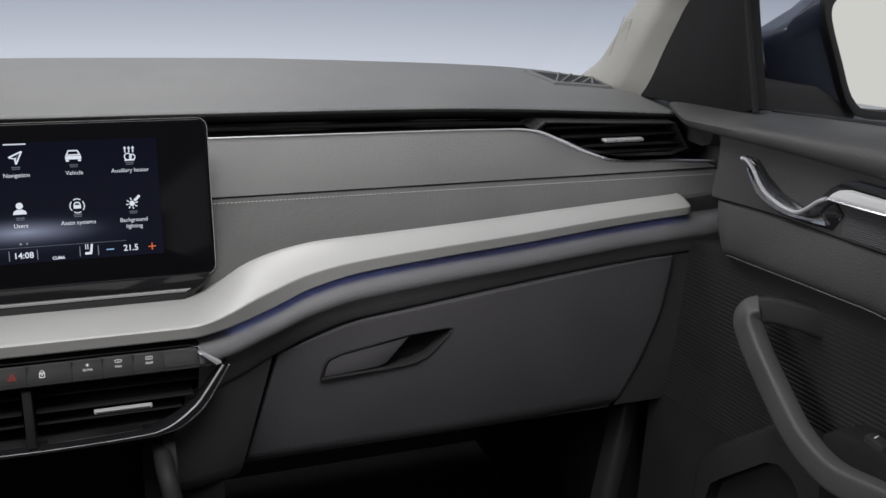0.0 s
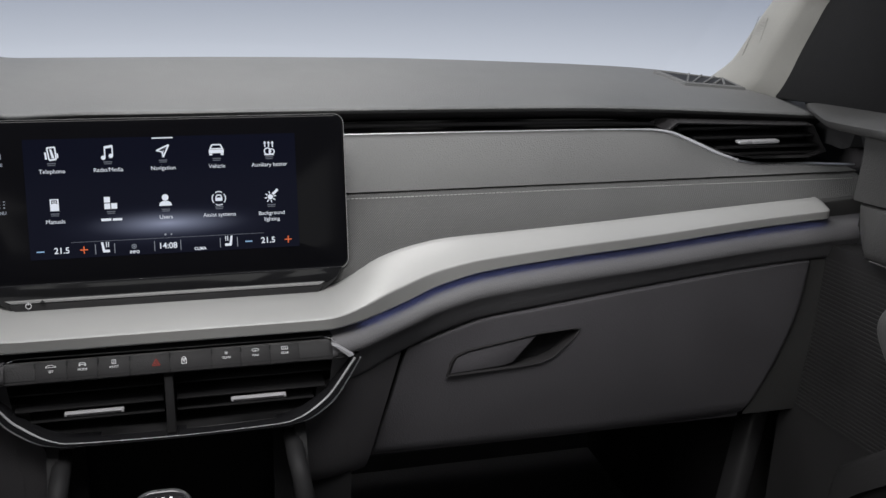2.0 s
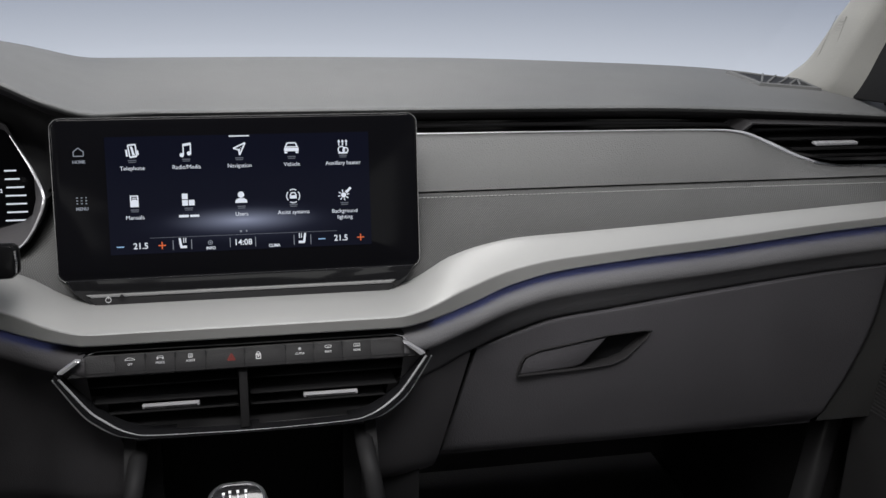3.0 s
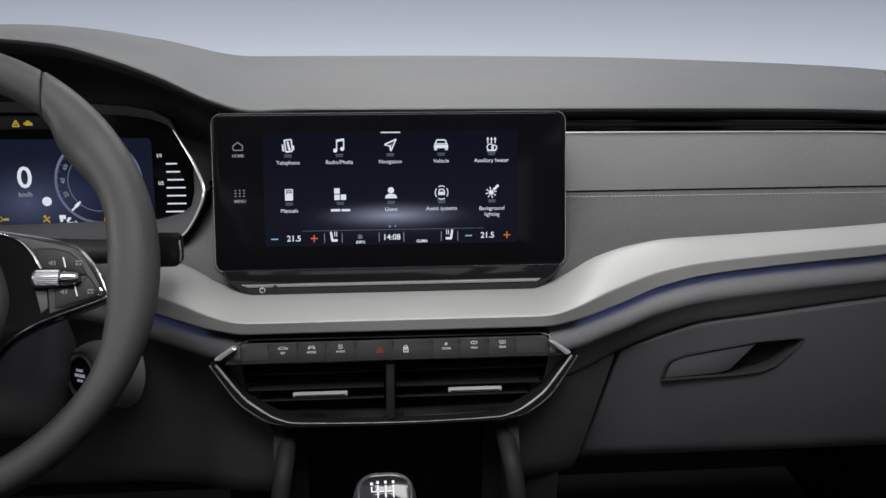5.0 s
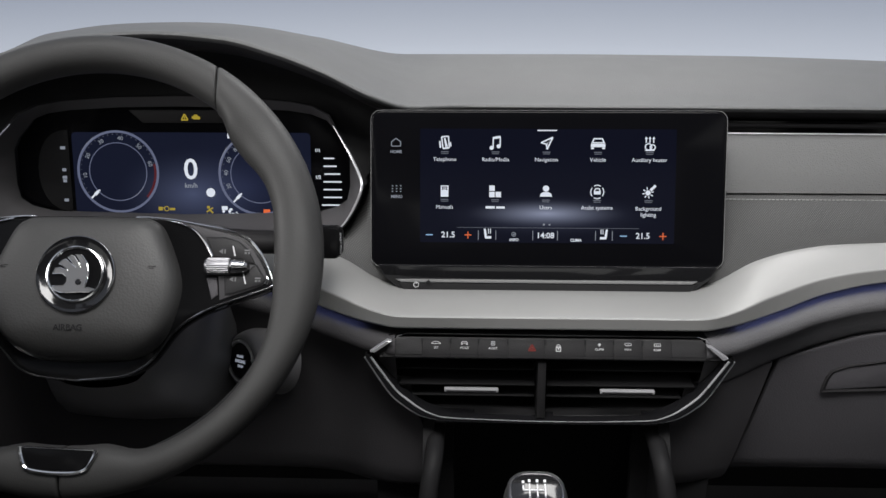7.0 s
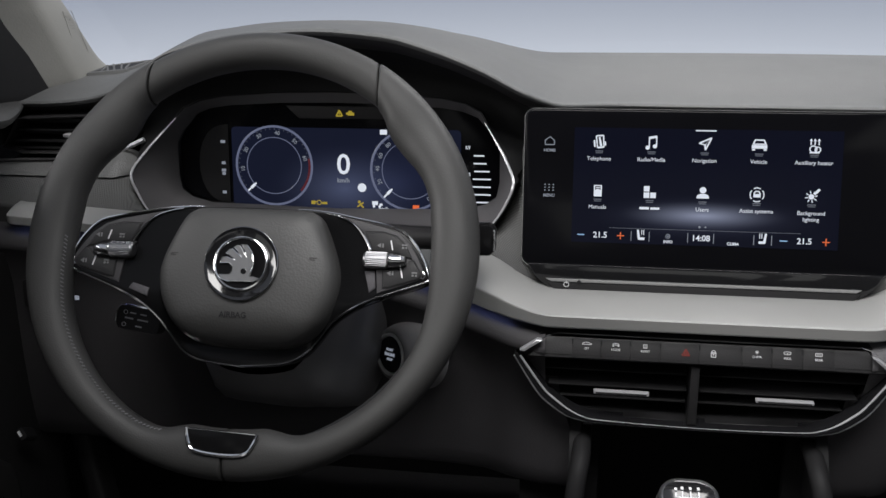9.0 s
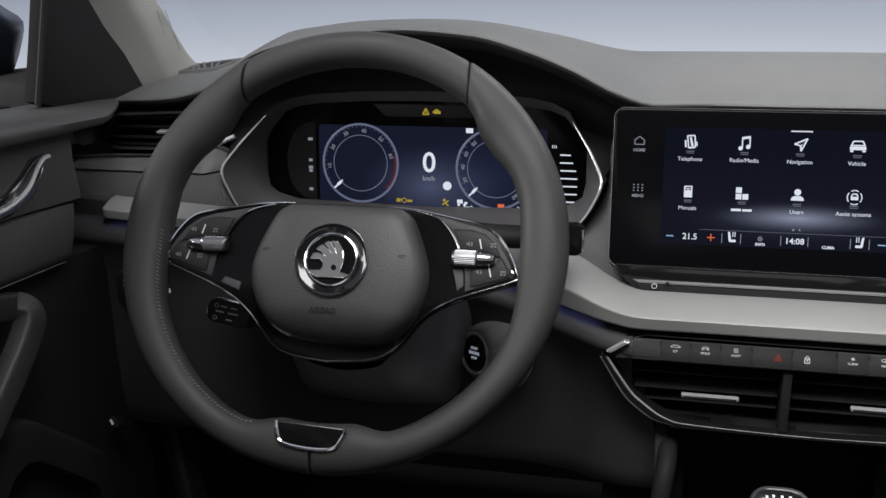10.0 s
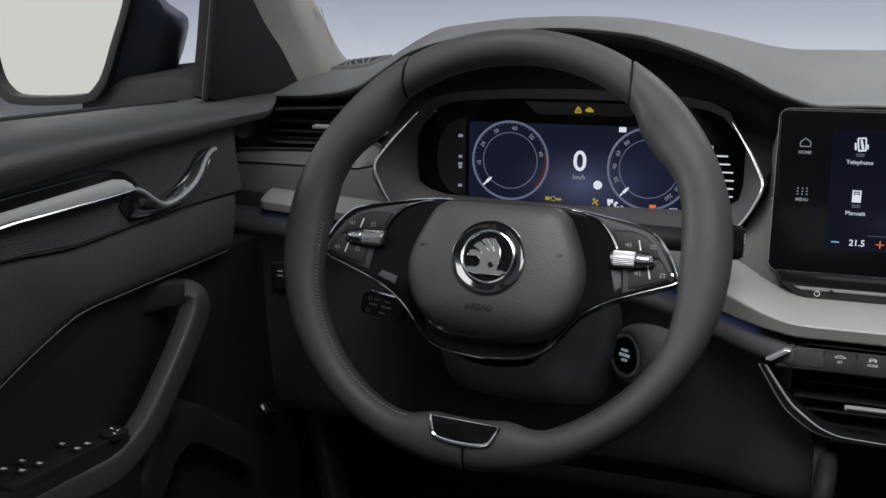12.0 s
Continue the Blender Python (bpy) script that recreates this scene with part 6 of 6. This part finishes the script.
    part("sail_panel", flip(prism(at_x(.705), fore + [(y + aft, z) for y, z in ((.94, .985), (.955, .91), (.942, .866), (.926, .82), (.905, .765), (.93, .755))], -.010, .004, .003), s), SAIL, d, "black sail panel by the mirror")
    part("frame_strip", flip(tube([(x, y + aft, z) for x, y, z in ((.7, .904, .762), (.7, .923, .812), (.7, .943, .866), (.699, .957, .91), (.69, .965, .98))], .0032, 8), s), SLAT, d, "black window channel")
    part("window_frame", flip(tube([(.702, .925, .95), (.695, .86, 1.03), (.66, .70, 1.14), (.62, .50, 1.19), (.60, .15, 1.21), (.60, -1.2, 1.2)], .016, 8), s), RUBBER, d)
    if s < 0:
        # window and mirror switches on the armrest
        sm = Matrix.Translation((-.652, .60, .5535)) @ Matrix.Rotation(radians(-10), 4, "X")
        part("switch_panel", prism(sm, rounded(.036, .13, .008, 4), -.004, .001, .001), SLAT, d, "gloss black switch panel")
        for i, (x, y) in enumerate(((-.006, .012), (.011, .020), (.011, .009), (-.009, -.026), (.006, -.025), (-.010, -.043), (.004, -.040))):
            b = part("window_switch", prism(sm @ Matrix.Translation((x, y, 0)), rounded(.011, .010, .003, 3), 0, .003, .0010), SLAT, d)
            part("symbol", sign(sm @ Matrix.Translation((x, y, .0031)), [("r", 0, 0, .0046, .0012), ("r", 0, -.0018, .0034, .0010)], 0, .0004), PRINT, b)
        kn = part("mirror_knob", lathe(sm @ Matrix.Translation((.014, .044, 0)), [(.009, 0), (.009, .004), (.008, .005), (.0005, .0052)], 24), SLAT, d, "round mirror adjuster")
        part("symbol", sign(sm @ Matrix.Translation((.014, .044, .0053)), [("r", -.003, .004, .003, .0012), ("r", .004, .003, .0014, .003), ("r", .006, -.004, .002, .002)], 0, .0004), PRINT, kn)
    else:
        b = part("window_switch", prism(Matrix.Translation((.641, .618, .5500)), rounded(.012, .022, .003, 3), -.002, .005, .0015), DARK, d)
        part("symbol", sign(Matrix.Translation((.641, .621, .5552)), [("l", -.003, -.001, .003, .001, .0011)], 0, .0004), PRINT, b)
    return d


door(1)
door(-1)

# ---- windscreen pillars ----
for s in (1, -1):
    p = thing("windscreen_pillar", (s * .65, 1.06, .74), "pale beige trimmed windscreen pillar with a small moulded mark", "pillar", "windscreen pillars")
    Ls = [(.70, 1.29, .725), (.70, 1.26, .742), (.70, 1.225, .764), (.70, 1.197, .794), (.70, 1.175, .821), (.70, 1.15, .848), (.69, 1.08, .91), (.67, .98, .985), (.60, .70, 1.17)]
    Ms = [(.686, 1.172, .725), (.685, 1.148, .747), (.685, 1.134, .765), (.685, 1.113, .796), (.685, 1.090, .829), (.685, 1.070, .858), (.68, 1.012, .925), (.66, .935, .985), (.59, .67, 1.17)]
    Rs = [(.703, 1.132, .725), (.704, 1.110, .742), (.706, 1.088, .768), (.708, 1.071, .796), (.711, 1.048, .829), (.713, 1.024, .862), (.708, .976, .925), (.69, .905, .985), (.62, .64, 1.17)]
    rows = []
    for a, rid, b in zip(smooth_line(Ls, 4), smooth_line(Ms, 4), smooth_line(Rs, 4)):
        q = [a + V((.03, .02, 0)), a, a.lerp(rid, .12) + V((-.003, -.002, 0)), a.lerp(rid, .5) + V((-.004, 0, 0)), a.lerp(rid, .85) + V((-.003, 0, 0)), rid, rid.lerp(b, .15) + V((-.0005, -.001, 0)), rid.lerp(b, .6), b, b + V((.03, .02, 0))]
        rows.append(q)
    part("trim", flip(grid([list(r) for r in zip(*rows)], close_v=True, caps=True), s), BEIGE, p, "pale beige textured trim", 50)
    bm = bmesh.new()
    for k in range(12):
        c0 = V((.6920, 1.180 - .0017 * k, .781 + .0036 * k))
        tube([c0 + V((.0012, 0, 0)), c0 + V((-.0023, -.020, .001))], .0003, 4, bm)
    tube([V((.6932, 1.1925, .772)), V((.6917, 1.163, .826)), V((.6877, 1.138, .8275)), V((.6882, 1.155, .781)), V((.6932, 1.1925, .772))], .0004, 4, bm)
    tagged(part("moulded_mark", flip(bm, s), BEIGE, p), kind="stuff")

# windscreen and its dark lower edge
ws = []
for z, y, w in ((.69, 1.60, .80), (.80, 1.40, .79), (.92, 1.18, .775), (1.05, .95, .75), (1.20, .70, .72)):
    ws.append([V((w * math.sin(a) / math.sin(.9), y - .34 * (1 - math.cos(a)), z)) for a in [-.9 + 1.8 * i / 24 for i in range(25)]])
glass_bm = grid(ws + [[p + V((0, .003, .003)) for p in r] for r in reversed(ws)], close_v=True, caps=True)
pane = solid("window_1", glass_bm, GLASS, "clear curved windscreen glass", "window", "structure", sharp=60)
pane.visible_shadow = False
for s in (1, -1):
    # exterior mirrors
    mi = thing("exterior_mirror", (s * .86, 1.05, .72), "dark blue exterior mirror with black mount and pale reflection", "mirror", "exterior mirrors")
    gl_o = [(.857, .858), (.864, .838), (.886, .798), (.900, .772), (.914, .754), (.938, .742), (1.02, .738), (1.045, .746), (1.056, .77), (1.058, .84), (1.05, .868), (1.03, .882), (.88, .876), (.862, .870)]
    hb = [(.80, .842), (.776, .825), (.785, .795), (.798, .771), (.82, .738), (.86, .713), (1.03, .705), (1.07, .720), (1.085, .77), (1.085, .85), (1.075, .89), (1.05, .905), (.88, .884), (.84, .864)]
    # the driver's mirror is turned further in
    dx, dz = (-.003, -.003) if s > 0 else (-.021, .005)
    gl_o = [(p.x, p.y) for p in smooth_line([(x + dx, z + dz, 0) for x, z in gl_o], 3, True)]
    hb = [(p.x, p.y) for p in smooth_line([(x + dx + (.016 if s < 0 and x < .83 else 0), z + dz, 0) for x, z in hb], 3, True)]
    hb = [(.04 + (x - .04) * 1.05, .95 + (z - .95) * 1.05) for x, z in hb]
    rows = []
    for y, k, f in ((1.0, 1.0, 0), (.992, 1.035, 0), (.992, 1.10, 0), (1.004, 1.13, 0), (1.022, 1.10, .55), (1.044, 1.0, 1), (1.075, .93, 1), (1.11, .72, 1), (1.135, .40, 1)):
        rows.append([V((.948 + (x + (hx - x) * f - .948) * k, y, .81 + (z + (hz - z) * f - .81) * k)) for (x, z), (hx, hz) in zip(gl_o, hb)])
    bm = grid([r + [r[0]] for r in rows])
    bmesh.ops.remove_doubles(bm, verts=bm.verts, dist=1e-6)
    bm.faces.new([v for v in bm.verts][-len(gl_o):])
    bmesh.ops.recalc_face_normals(bm, faces=bm.faces)
    part("housing", flip(bm, s), PAINT, mi, "dark blue painted housing", 50)
    part("rim", flip(band(at_y(.992), [(.948 + (x - .948) * 1.12, .81 + (z - .81) * 1.145) for x, z in gl_o], [(.948 + (x - .948) * 1.0, .81 + (z - .81) * 1.0) for x, z in gl_o], -.01, .002, bevel=.001), s), RUBBER, mi, "black rim")
    part("mirror_glass", flip(prism(at_y(.998) @ Matrix.Rotation(radians(0), 4, "Y"), gl_o, -.004, 0), s), MIRROR, mi, "mirror glass reflecting a pale studio")
    part("mount", flip(prism(at_y(1.05), [(.72, .70), (.735, .762), (.80, .772), (.87, .765), (.93, .738), (.93, .715), (.84, .70)], -.05, .05, .012), s), RUBBER, mi, "black mirror mount")

# small things low down on the driver's side
br = thing("bonnet_release", (-.655, .89, .43), "small black bonnet release lever with white symbol", "lever")
part("lever", prism(plane_m((-.655, .890, .440), 30, -50), rounded(.014, .009, .003, 3), -.02, 0, .002), SLAT, br)
part("symbol", sign(plane_m((-.655, .889, .441), 30, -50), [("r", 0, 0, .0060, .0026)], .0004, .0010), PRINT_WHITE, br)
lp = thing("light_switch", (-.625, .95, .57), "small dark light switch panel with white marks", "switch")
part("panel", prism(plane_m((-.635, .936, .573), 5), rounded(.045, .030, .004, 3), -.012, 0, .002), DARK, lp)
part("mark", sign(plane_m((-.640, .9355, .576), 5), [("r", -.006, .003, .006, .0014), ("r", -.006, -.002, .006, .0014)], 0, .0005), PRINT, lp)
part("lit_mark", sign(plane_m((-.592, .9240, .5765), 5), [("r", 0, 0, .0042, .0042)], 0, .0008), GREY_LIT, lp, "small lit white mark")
for s in (1, -1):
    sp = thing("sill_trim", (s * .66, .97, 0), "dark upright trim at the footwell side", "trim", "footwell trims", "structure")
    part("post", flip(prism(plane_m((.645, .985, .30), 8, -12), [(-.012, -.30), (.012, -.30), (.012, .105), (-.012, .105)], -.03, 0, .009, 3), s), STACK, sp)
